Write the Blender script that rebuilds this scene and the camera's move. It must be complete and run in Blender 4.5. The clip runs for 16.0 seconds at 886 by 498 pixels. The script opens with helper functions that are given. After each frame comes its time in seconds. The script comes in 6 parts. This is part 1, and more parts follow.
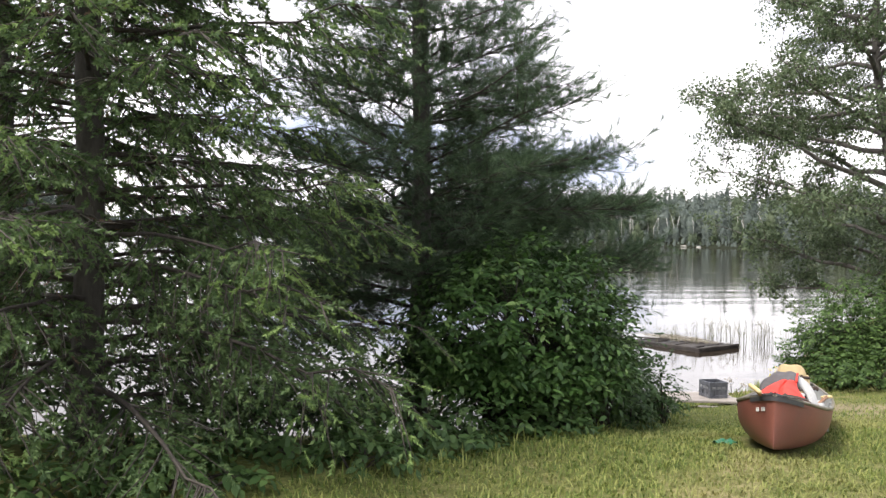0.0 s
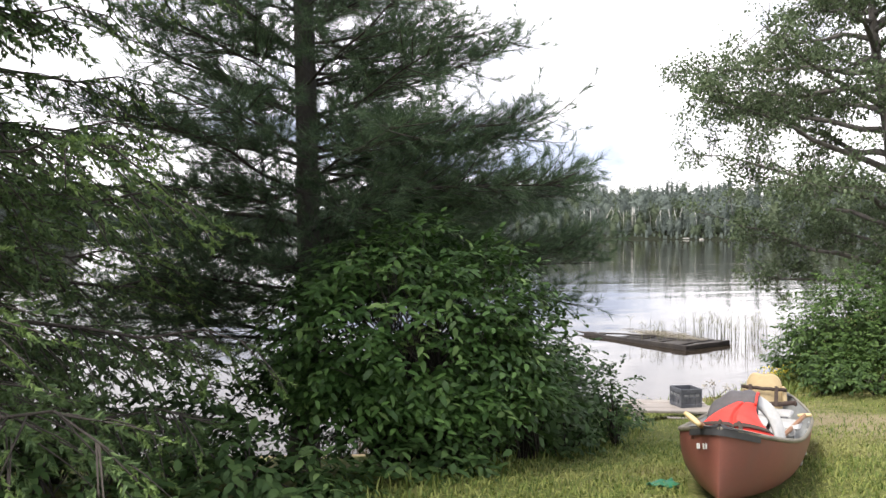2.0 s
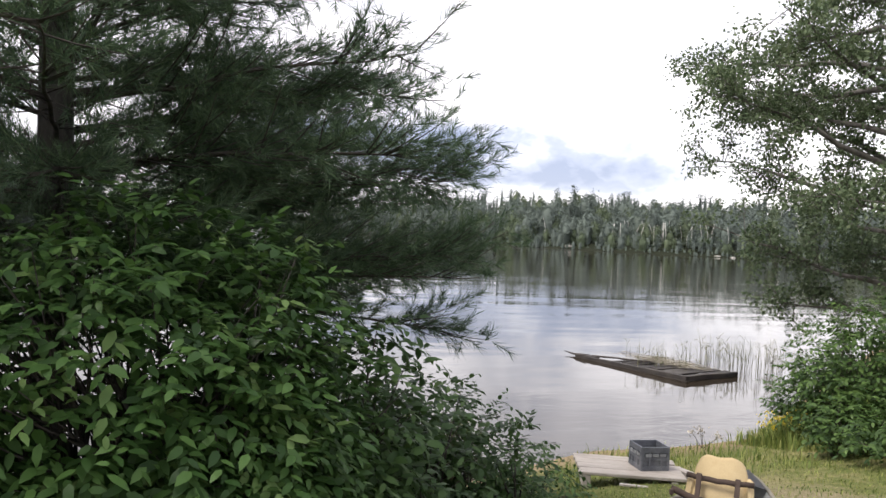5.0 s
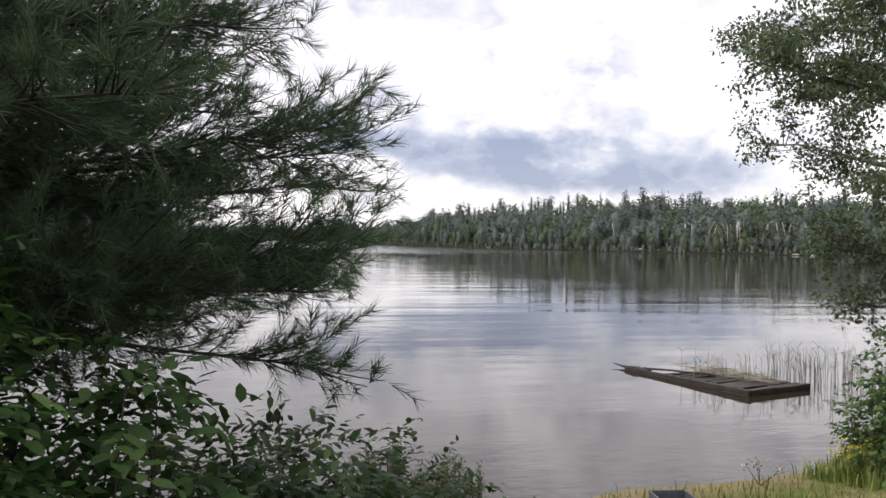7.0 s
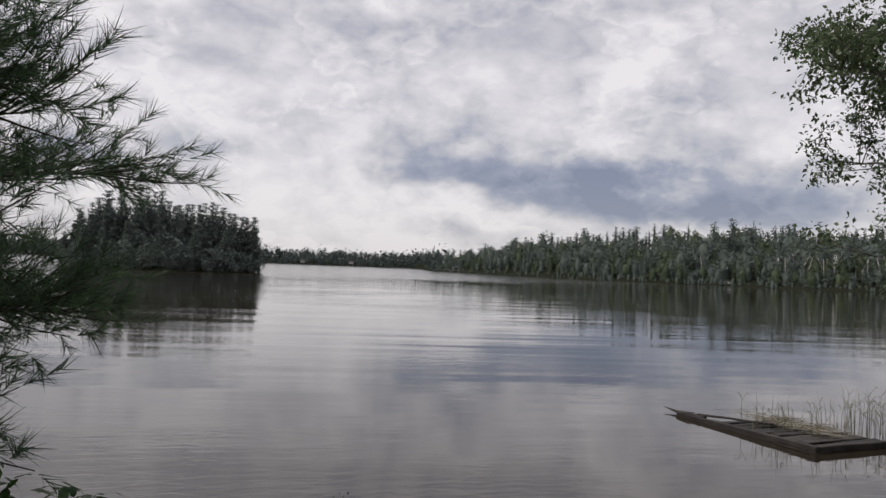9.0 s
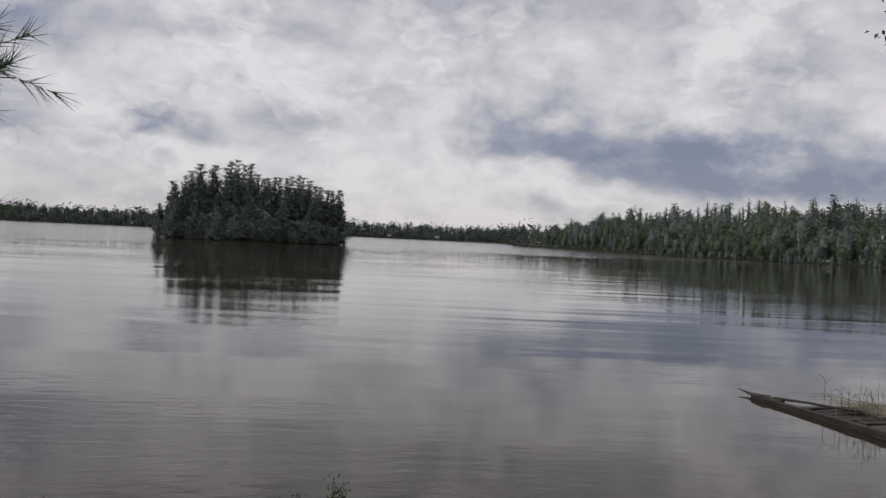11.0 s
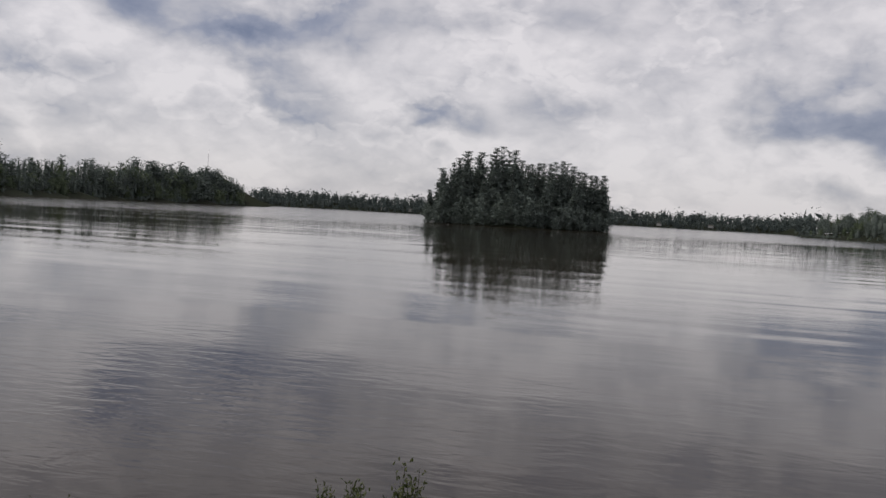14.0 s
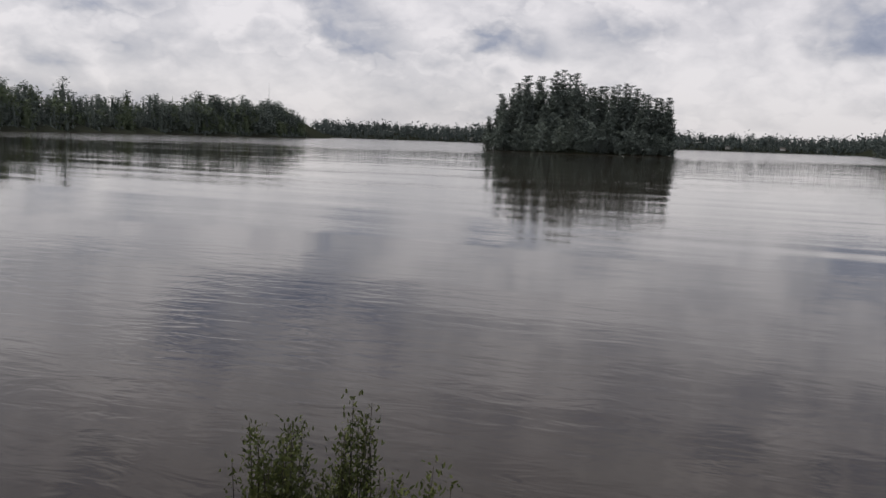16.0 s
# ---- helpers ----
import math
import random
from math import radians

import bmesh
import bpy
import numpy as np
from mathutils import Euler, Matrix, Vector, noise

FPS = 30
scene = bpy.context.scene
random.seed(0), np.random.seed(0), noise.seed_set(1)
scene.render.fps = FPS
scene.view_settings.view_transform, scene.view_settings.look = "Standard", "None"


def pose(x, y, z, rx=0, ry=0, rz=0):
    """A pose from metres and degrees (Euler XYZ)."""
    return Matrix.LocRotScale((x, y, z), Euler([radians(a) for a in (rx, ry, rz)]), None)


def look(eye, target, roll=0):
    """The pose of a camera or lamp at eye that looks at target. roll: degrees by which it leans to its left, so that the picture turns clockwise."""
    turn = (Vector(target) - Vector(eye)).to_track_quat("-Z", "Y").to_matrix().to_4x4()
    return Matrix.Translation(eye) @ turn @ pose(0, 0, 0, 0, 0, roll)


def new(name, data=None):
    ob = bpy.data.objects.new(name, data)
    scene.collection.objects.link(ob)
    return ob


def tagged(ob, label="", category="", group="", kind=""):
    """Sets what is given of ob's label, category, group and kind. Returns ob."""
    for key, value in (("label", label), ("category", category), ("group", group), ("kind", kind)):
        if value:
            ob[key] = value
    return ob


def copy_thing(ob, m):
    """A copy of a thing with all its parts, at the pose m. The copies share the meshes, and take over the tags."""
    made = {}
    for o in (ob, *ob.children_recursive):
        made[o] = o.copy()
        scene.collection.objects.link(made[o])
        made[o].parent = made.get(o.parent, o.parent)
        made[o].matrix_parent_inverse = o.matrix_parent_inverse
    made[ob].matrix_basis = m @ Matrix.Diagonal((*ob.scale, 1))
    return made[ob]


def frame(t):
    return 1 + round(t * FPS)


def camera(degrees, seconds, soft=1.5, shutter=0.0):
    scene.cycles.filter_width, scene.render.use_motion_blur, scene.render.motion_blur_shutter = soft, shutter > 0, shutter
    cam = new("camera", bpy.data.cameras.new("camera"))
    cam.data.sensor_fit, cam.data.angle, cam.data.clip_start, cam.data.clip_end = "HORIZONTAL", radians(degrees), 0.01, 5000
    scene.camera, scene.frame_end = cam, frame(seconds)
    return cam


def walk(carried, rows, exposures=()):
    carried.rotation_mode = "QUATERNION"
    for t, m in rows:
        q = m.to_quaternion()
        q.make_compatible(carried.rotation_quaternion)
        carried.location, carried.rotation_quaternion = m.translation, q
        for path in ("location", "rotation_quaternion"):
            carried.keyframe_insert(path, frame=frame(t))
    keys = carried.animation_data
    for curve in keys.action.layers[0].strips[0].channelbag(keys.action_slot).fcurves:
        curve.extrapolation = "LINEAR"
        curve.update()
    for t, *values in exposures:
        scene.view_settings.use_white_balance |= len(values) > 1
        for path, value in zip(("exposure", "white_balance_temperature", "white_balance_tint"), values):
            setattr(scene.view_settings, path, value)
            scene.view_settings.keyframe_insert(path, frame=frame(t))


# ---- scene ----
cam = camera(57.0, 16.0)

PATH = [
    (0, (0.699, 1.203, 2.779), (0.641, 3.201, 2.743), 1.2),
    (0.5, (0.884, 1.556, 2.744), (0.824, 3.555, 2.71), 1.2),
    (1, (1.109, 1.911, 2.725), (1.045, 3.91, 2.698), 0.5),
    (1.5, (1.321, 2.264, 2.706), (1.25, 4.262, 2.687), 0.1),
    (2, (1.521, 2.641, 2.706), (1.454, 4.639, 2.66), 0.4),
    (2.5, (1.711, 2.982, 2.704), (1.603, 4.978, 2.645), 0.8),
    (3, (1.885, 3.357, 2.691), (1.813, 5.355, 2.654), 0.9),
    (3.5, (2.086, 3.711, 2.684), (1.989, 5.709, 2.651), 1.1),
    (4, (2.249, 4.06, 2.676), (2.145, 6.057, 2.659), 2.0),
    (4.5, (2.448, 4.409, 2.662), (2.363, 6.407, 2.645), 2.8),
    (4.7, (2.529, 4.551, 2.678), (2.415, 6.548, 2.644), 3.1),
    (6.8, (3.167, 6.217, 2.621), (2.912, 8.2, 2.612), 1.0),
    (7, (3.314, 6.395, 2.634), (3.006, 8.371, 2.616), 1.0),
    (7.5, (3.528, 6.828, 2.636), (3.154, 8.793, 2.641), 1.8),
    (8, (3.742, 7.215, 2.635), (3.359, 9.177, 2.651), 2.0),
    (8.5, (3.943, 7.574, 2.635), (3.488, 9.52, 2.664), 2.2),
    (8.7, (3.999, 7.716, 2.628), (3.52, 9.657, 2.675), 2.2),
    (10.8, (4.358, 8.831, 2.473), (3.666, 10.707, 2.472), 2.6),
    (11, (4.389, 8.963, 2.48), (3.681, 10.833, 2.456), 2.7),
    (11.5, (4.467, 9.301, 2.431), (3.719, 11.156, 2.407), 2.8),
    (12, (4.442, 9.735, 2.333), (3.638, 11.566, 2.292), 3.1),
    (12.5, (4.418, 10.145, 2.229), (3.487, 11.914, 2.181), 2.7),
    (13, (4.401, 10.51, 2.148), (3.412, 12.246, 2.097), 3.0),
    (13.5, (4.31, 10.942, 2.022), (3.187, 12.595, 1.945), 3.4),
    (14, (4.285, 11.187, 1.964), (3.02, 12.734, 1.879), 3.2),
    (14.5, (4.293, 11.36, 1.946), (2.895, 12.786, 1.839), 3.0),
    (15, (4.27, 11.622, 1.909), (2.836, 13.009, 1.776), 2.8),
    (15.5, (4.224, 11.933, 1.822), (2.815, 13.345, 1.672), 2.6),
    (16, (4.007, 12.199, 1.722), (2.644, 13.639, 1.458), 2.0),
]
walk(cam, [(t, look(e, a, r)) for t, e, a, r in PATH],
     exposures=[(0.0, 1.52), (2.5, 1.48), (4.5, 1.22), (7.0, 0.70), (8.5, 0.05), (11.0, -0.28), (14.5, -0.28), (16.0, -0.14)])


# ---- world and sun ----
def nd(tree, kind, **values):
    n = tree.nodes.new(kind)
    for key, value in values.items():
        if key in n.inputs:
            n.inputs[key].default_value = value
    return n


def ramp(tree, stops):
    n = tree.nodes.new("ShaderNodeValToRGB")
    e = n.color_ramp.elements
    while len(e) < len(stops):
        e.new(0.5)
    for el, (p, c) in zip(e, stops):
        el.position, el.color = p, (*c, 1)
    return n


def math_node(tree, op, a=None, b=None, clamp=False):
    n = tree.nodes.new("ShaderNodeMath")
    n.operation, n.use_clamp = op, clamp
    for i, v in enumerate((a, b)):
        if isinstance(v, (int, float)):
            n.inputs[i].default_value = v
        elif v is not None:
            tree.links.new(v, n.inputs[i])
    return n.outputs[0]


def mix_color(tree, fac, a, b, blend="MIX"):
    n = tree.nodes.new("ShaderNodeMix")
    n.data_type, n.blend_type = "RGBA", blend
    for sock, v in ((n.inputs[0], fac), (n.inputs[6], a), (n.inputs[7], b)):
        if isinstance(v, (int, float)):
            sock.default_value = v
        elif isinstance(v, tuple):
            sock.default_value = (*v, 1)
        else:
            tree.links.new(v, sock)
    return n.outputs[2]


SUN_ELEVATION, SUN_TURN = 58.0, 122.0
world = bpy.data.worlds.new("overcast_sky")
scene.world = world
world.use_nodes = True
wt = world.node_tree
wt.nodes.clear()
w_out = nd(wt, "ShaderNodeOutputWorld")
coords = nd(wt, "ShaderNodeTexCoord")
sep = nd(wt, "ShaderNodeSeparateXYZ")
wt.links.new(coords.outputs["Generated"], sep.inputs[0])
up = math_node(wt, "MAXIMUM", sep.outputs[2], 0.0)
squash = nd(wt, "ShaderNodeVectorMath")
squash.operation = "MULTIPLY"
wt.links.new(coords.outputs["Generated"], squash.inputs[0])
squash.inputs[1].default_value = (1.0, 1.0, 1.7)
raised = nd(wt, "ShaderNodeVectorMath")
raised.operation = "ADD"
wt.links.new(squash.outputs[0], raised.inputs[0])
raised.inputs[1].default_value = (0.008, 0.0, 0.04)


def cloud_noise(vector, scale, detail, rough, bend=0.0):
    n = nd(wt, "ShaderNodeTexNoise", Scale=scale, Detail=detail, Roughness=rough, Distortion=bend)
    wt.links.new(vector, n.inputs["Vector"])
    return n


big = cloud_noise(squash.outputs[0], 3.0, 3.0, 0.5)
puff = cloud_noise(squash.outputs[0], 7.0, 6.0, 0.50, 0.10)
puff_above = cloud_noise(raised.outputs[0], 7.0, 6.0, 0.50, 0.10)
veil = cloud_noise(squash.outputs[0], 26.0, 5.0, 0.5, 0.1)
# rounded heaps at several sizes, bent out of shape
bend = nd(wt, "ShaderNodeVectorMath")
bend.operation = "MULTIPLY_ADD"
wt.links.new(veil.outputs["Color"], bend.inputs[0])
bend.inputs[1].default_value = (0.05, 0.05, 0.05)
wt.links.new(squash.outputs[0], bend.inputs[2])
heap = nd(wt, "ShaderNodeTexVoronoi", Scale=10.0, Detail=4.0, Roughness=0.55, Smoothness=0.55)
heap.feature, heap.normalize = "SMOOTH_F1", True
wt.links.new(bend.outputs[0], heap.inputs["Vector"])


def centred(value, gain):
    return math_node(wt, "MULTIPLY", math_node(wt, "SUBTRACT", value, 0.5), gain)


def plus(*values):
    total = values[0]
    for v in values[1:]:
        total = math_node(wt, "ADD", total, v)
    return total


def billow(scale, weight):
    """Swollen lobes with thin creases between them."""
    n = cloud_noise(bend.outputs[0], scale, 1.0, 0.5)
    fold = math_node(wt, "ABSOLUTE", math_node(wt, "SUBTRACT", n.outputs["Fac"], 0.5))
    return math_node(wt, "MULTIPLY", math_node(wt, "SUBTRACT", math_node(wt, "POWER", math_node(wt, "MULTIPLY", fold, 4.0, True), 0.6), 0.55), weight)


# thick cloud is lit on its upper rims and grey underneath
lobes = plus(billow(6.5, 0.048), billow(14.0, 0.030), billow(30.0, 0.017))
relief = math_node(wt, "MULTIPLY", math_node(wt, "SUBTRACT", puff.outputs["Fac"], puff_above.outputs["Fac"]), 0.26)
tops = math_node(wt, "MULTIPLY", math_node(wt, "SUBTRACT", 0.36, heap.outputs["Distance"]), 0.31)
body = plus(0.552, centred(big.outputs["Fac"], 0.09), centred(puff.outputs["Fac"], 0.12), centred(veil.outputs["Fac"], 0.03), relief, tops, lobes)
# a nearer layer of heaped cloud with clear upper edges
heaped = plus(puff_above.outputs["Fac"], math_node(wt, "MULTIPLY", lobes, 1.3), centred(veil.outputs["Fac"], 0.10), centred(big.outputs["Fac"], -0.25))
edge = nd(wt, "ShaderNodeMapRange")
edge.interpolation_type = "SMOOTHSTEP"
wt.links.new(heaped, edge.inputs[0])
edge.inputs[1].default_value, edge.inputs[2].default_value = 0.515, 0.560
rim_lit = nd(wt, "ShaderNodeMapRange")
wt.links.new(heaped, rim_lit.inputs[0])
rim_lit.inputs[1].default_value, rim_lit.inputs[2].default_value = 0.53, 0.66
rim_lit.inputs[3].default_value, rim_lit.inputs[4].default_value = 0.052, -0.045
# the heavier cloud bases over the lake: bearing and height in degrees, half width, half height, weight, slope
bearing = math_node(wt, "MULTIPLY", math_node(wt, "ARCTAN2", math_node(wt, "MULTIPLY", sep.outputs[0], -1.0), sep.outputs[1]), 57.3)
lift = math_node(wt, "MULTIPLY", math_node(wt, "ARCSINE", sep.outputs[2]), 57.3)
# the upper sky is greyed above 11 degrees, added to dim the water's reflections
body = math_node(wt, "SUBTRACT", body, math_node(wt, "MULTIPLY", math_node(wt, "DIVIDE", math_node(wt, "SUBTRACT", lift, 11.0), 16.0, True), 0.085))
ragged = plus(centred(puff.outputs["Fac"], 7.0), centred(veil.outputs["Fac"], 2.5), math_node(wt, "MULTIPLY", math_node(wt, "SUBTRACT", 0.36, heap.outputs["Distance"]), 5.0))
BASES = ((9.0, 3.2, 14.0, 1.6, 0.07, 0.0), (2.5, 5.6, 18.0, 2.3, 0.21, 0.07), (-5.0, 5.6, 11.0, 2.2, 0.12, 0.0), (12.5, 7.6, 6.0, 2.6, 0.12, 0.15), (2.0, 9.5, 9.0, 2.4, 0.05, 0.0), (39.8, 6.9, 4.6, 1.3, 0.16, 0.12),
         (51.5, 8.2, 5.0, 2.4, 0.15, 0.40), (48.5, 12.8, 6.5, 2.4, 0.11, 0.0), (58.0, 12.2, 6.5, 2.2, 0.12, 0.1), (18.2, 8.0, 4.0, 2.2, 0.10, 0.0),
         (67.0, 8.6, 7.0, 1.7, 0.11, 0.0), (71.0, 4.5, 5.0, 1.0, 0.09, 0.0), (30.0, 8.0, 7.0, 1.2, 0.06, 0.0), (0.0, 13.2, 6.0, 1.6, 0.08, 0.0), (15.0, 17.0, 9.0, 3.0, 0.07, 0.0), (34.0, 15.0, 8.0, 2.0, 0.06, 0.0))
for az, el, half_w, half_h, weight, slope in BASES:
    off = math_node(wt, "SUBTRACT", bearing, az)
    dx = math_node(wt, "DIVIDE", math_node(wt, "ADD", off, math_node(wt, "MULTIPLY", ragged, 1.5)), half_w)
    # a flat underside and a ragged fade upwards
    over = math_node(wt, "SUBTRACT", math_node(wt, "SUBTRACT", lift, el - 0.45 * half_h), math_node(wt, "MULTIPLY", off, slope))
    above = math_node(wt, "DIVIDE", math_node(wt, "ADD", over, math_node(wt, "MULTIPLY", ragged, 0.75)), half_h * 2.2)
    below = math_node(wt, "DIVIDE", math_node(wt, "SUBTRACT", math_node(wt, "MULTIPLY", ragged, 0.22), over), half_h * 0.7)
    dz = math_node(wt, "MAXIMUM", math_node(wt, "MAXIMUM", above, below), 0.0)
    near = math_node(wt, "SUBTRACT", 1.0, math_node(wt, "ADD", math_node(wt, "MULTIPLY", dx, dx), math_node(wt, "MULTIPLY", dz, dz)), True)
    body = math_node(wt, "SUBTRACT", body, math_node(wt, "MULTIPLY", math_node(wt, "POWER", near, 1.3), weight * 0.85))
body = math_node(wt, "ADD", body, math_node(wt, "MULTIPLY", edge.outputs[0], rim_lit.outputs[0]))
shade = ramp(wt, [(0.34, (0.195, 0.225, 0.335)), (0.43, (0.34, 0.36, 0.46)), (0.50, (0.56, 0.55, 0.60)), (0.55, (0.70, 0.675, 0.71)), (0.63, (0.93, 0.885, 0.905))])
wt.links.new(body, shade.inputs[0])
# the paler rim of haze that an overcast sky has at the horizon
rim = ramp(wt, [(0.0, (1, 1, 1)), (0.07, (0.35, 0.35, 0.35)), (0.2, (0, 0, 0))])
wt.links.new(up, rim.inputs[0])
clouds = mix_color(wt, math_node(wt, "MULTIPLY", rim.outputs[0], 0.45), shade.outputs[0], (0.62, 0.605, 0.625))
clear = nd(wt, "ShaderNodeTexSky")
clear.sky_type, clear.sun_disc = "NISHITA", False
clear.sun_elevation, clear.sun_rotation = radians(SUN_ELEVATION), radians(-SUN_TURN)
bg_sky = nd(wt, "ShaderNodeBackground", Strength=0.012)
wt.links.new(clear.outputs[0], bg_sky.inputs[0])
bg_cloud = nd(wt, "ShaderNodeBackground", Strength=0.92)
wt.links.new(clouds, bg_cloud.inputs[0])
both = nd(wt, "ShaderNodeAddShader")
wt.links.new(bg_sky.outputs[0], both.inputs[0])
wt.links.new(bg_cloud.outputs[0], both.inputs[1])
wt.links.new(both.outputs[0], w_out.inputs[0])

sun = new("sun", bpy.data.lights.new("sun", "SUN"))
sun.data.energy, sun.data.angle, sun.data.color = 2.2, radians(24), (1.0, 0.95, 0.86)
# a hazy sun stands high, to the left and behind the first view
sun.rotation_euler = (radians(-(90 - SUN_ELEVATION)), 0, radians(SUN_TURN))


# ---- materials ----
def material(name):
    m = bpy.data.materials.new(name)
    m.use_nodes = True
    t = m.node_tree
    t.nodes.clear()
    out = t.nodes.new("ShaderNodeOutputMaterial")
    bs = t.nodes.new("ShaderNodeBsdfPrincipled")
    t.links.new(bs.outputs[0], out.inputs[0])
    return m, t, bs, out


def surface(name, c1, c2, scale=6.0, rough=0.7, bump=0.15, stretch=(1, 1, 1), fine=40.0, metal=0.0, dirt=None, rand=0.25, depth=0.01):
    """Two-scale mottled colour with relief. rand: how much single objects differ."""
    m, t, bs, out = material(name)
    tc = nd(t, "ShaderNodeTexCoord")
    mp = nd(t, "ShaderNodeMapping")
    mp.inputs["Scale"].default_value = stretch
    t.links.new(tc.outputs["Object"], mp.inputs[0])
    a = nd(t, "ShaderNodeTexNoise", Scale=scale, Detail=5.0, Roughness=0.6)
    b = nd(t, "ShaderNodeTexNoise", Scale=fine, Detail=4.0, Roughness=0.65)
    t.links.new(mp.outputs[0], a.inputs["Vector"])
    t.links.new(mp.outputs[0], b.inputs["Vector"])
    f = math_node(t, "ADD", math_node(t, "MULTIPLY", a.outputs["Fac"], 0.65), math_node(t, "MULTIPLY", b.outputs["Fac"], 0.35))
    r = ramp(t, [(0.35, c1), (0.65, c2)])
    t.links.new(f, r.inputs[0])
    col = r.outputs[0]
    if dirt:
        d = nd(t, "ShaderNodeTexNoise", Scale=scale * 0.45, Detail=6.0, Roughness=0.7)
        t.links.new(tc.outputs["Object"], d.inputs["Vector"])
        dr = ramp(t, [(0.5, (0, 0, 0)), (0.68, (0.8, 0.8, 0.8))])
        t.links.new(d.outputs["Fac"], dr.inputs[0])
        col = mix_color(t, dr.outputs[0], col, dirt)
    info = nd(t, "ShaderNodeObjectInfo")
    vary = math_node(t, "ADD", math_node(t, "MULTIPLY", info.outputs["Random"], rand), 1 - rand / 2)
    grey = nd(t, "ShaderNodeCombineColor")
    for i in range(3):
        t.links.new(vary, grey.inputs[i])
    t.links.new(mix_color(t, 1.0, col, grey.outputs[0], "MULTIPLY"), bs.inputs["Base Color"])
    bs.inputs["Roughness"].default_value, bs.inputs["Metallic"].default_value = rough, metal
    bm = nd(t, "ShaderNodeBump", Strength=bump, Distance=depth)
    t.links.new(f, bm.inputs["Height"])
    t.links.new(bm.outputs[0], bs.inputs["Normal"])
    return m


def foliage(name, dark, mid, light, through_light=0.3, rough=0.55, patch=0.6, single=0.6):
    """Leaves or needles: each one its own tone, drifting over the plant, some light passing through."""
    m, t, bs, out = material(name)
    g = nd(t, "ShaderNodeNewGeometry")
    tc = nd(t, "ShaderNodeTexCoord")
    n = nd(t, "ShaderNodeTexNoise", Scale=patch, Detail=3.0)
    t.links.new(tc.outputs["Object"], n.inputs["Vector"])
    f = math_node(t, "ADD", math_node(t, "MULTIPLY", g.outputs["Random Per Island"], single), math_node(t, "MULTIPLY", n.outputs["Fac"], 1 - single))
    r = ramp(t, [(0.15, dark), (0.5, mid), (0.85, light)])
    t.links.new(f, r.inputs[0])
    t.links.new(r.outputs[0], bs.inputs["Base Color"])
    bs.inputs["Roughness"].default_value = rough
    bs.inputs["Specular IOR Level"].default_value = 0.22
    tr = nd(t, "ShaderNodeBsdfTranslucent")
    t.links.new(r.outputs[0], tr.inputs[0])
    mx = nd(t, "ShaderNodeMixShader")
    mx.inputs[0].default_value = through_light
    t.links.new(bs.outputs[0], mx.inputs[1])
    t.links.new(tr.outputs[0], mx.inputs[2])
    t.links.new(mx.outputs[0], out.inputs[0])
    return m


M_BARK = surface("pine_bark", (0.026, 0.024, 0.022), (0.082, 0.074, 0.066), 9, 0.9, 0.7, (1, 1, 0.35), 45, depth=0.02)
M_OAKBARK = surface("oak_bark", (0.06, 0.055, 0.05), (0.16, 0.145, 0.13), 8, 0.9, 0.7, (1, 1, 0.3), 40, depth=0.02)
M_TWIG = surface("twig_bark", (0.024, 0.020, 0.017), (0.060, 0.049, 0.041), 20, 0.85, 0.3)
M_DEADTWIG = surface("bare_twig_bark", (0.20, 0.18, 0.16), (0.34, 0.31, 0.28), 20, 0.85, 0.3)
M_PINE = foliage("pine_needles", (0.036, 0.062, 0.037), (0.070, 0.112, 0.061), (0.125, 0.180, 0.088), 0.32)
M_SPRUCE = foliage("spruce_needles", (0.044, 0.076, 0.035), (0.088, 0.142, 0.056), (0.15, 0.215, 0.083), 0.32)
M_SPRUCE_NEW = foliage("young_spruce_needles", (0.095, 0.155, 0.047), (0.15, 0.225, 0.072), (0.21, 0.295, 0.10), 0.36)
M_BROWN = foliage("dead_needles", (0.09, 0.06, 0.045), (0.15, 0.10, 0.07), (0.22, 0.15, 0.10), 0.2)
M_LEAF = foliage("bush_leaves", (0.022, 0.052, 0.014), (0.047, 0.097, 0.025), (0.095, 0.175, 0.047), 0.32, 0.42, 1.2)
M_LEAF_LIGHT = foliage("young_bush_leaves", (0.10, 0.17, 0.05), (0.14, 0.22, 0.07), (0.19, 0.28, 0.10), 0.4, 0.45)
M_UNDER = foliage("undergrowth_leaves", (0.024, 0.052, 0.015), (0.048, 0.092, 0.027), (0.088, 0.145, 0.046), 0.34, 0.5, 1.0)
M_OAK = foliage("oak_leaves", (0.055, 0.084, 0.043), (0.105, 0.145, 0.076), (0.18, 0.22, 0.122), 0.38, 0.5, 0.5)
M_ALDER = foliage("alder_leaves", (0.023, 0.048, 0.013), (0.050, 0.092, 0.023), (0.100, 0.160, 0.042), 0.3, 0.5, 0.7)
M_RUST = foliage("rust_leaves", (0.18, 0.07, 0.035), (0.27, 0.12, 0.06), (0.36, 0.18, 0.10), 0.3)
M_WILLOW = foliage("willow_leaves", (0.048, 0.062, 0.022), (0.085, 0.104, 0.036), (0.15, 0.165, 0.062), 0.34)
M_REED = foliage("reed_blades", (0.12, 0.13, 0.06), (0.22, 0.22, 0.12), (0.36, 0.33, 0.22), 0.3)
M_STRAW = foliage("dead_reed_straw", (0.16, 0.14, 0.11), (0.36, 0.32, 0.26), (0.60, 0.56, 0.48), 0.2)
M_FLOWER = foliage("yellow_petals", (0.55, 0.42, 0.03), (0.65, 0.52, 0.05), (0.75, 0.62, 0.10), 0.3)
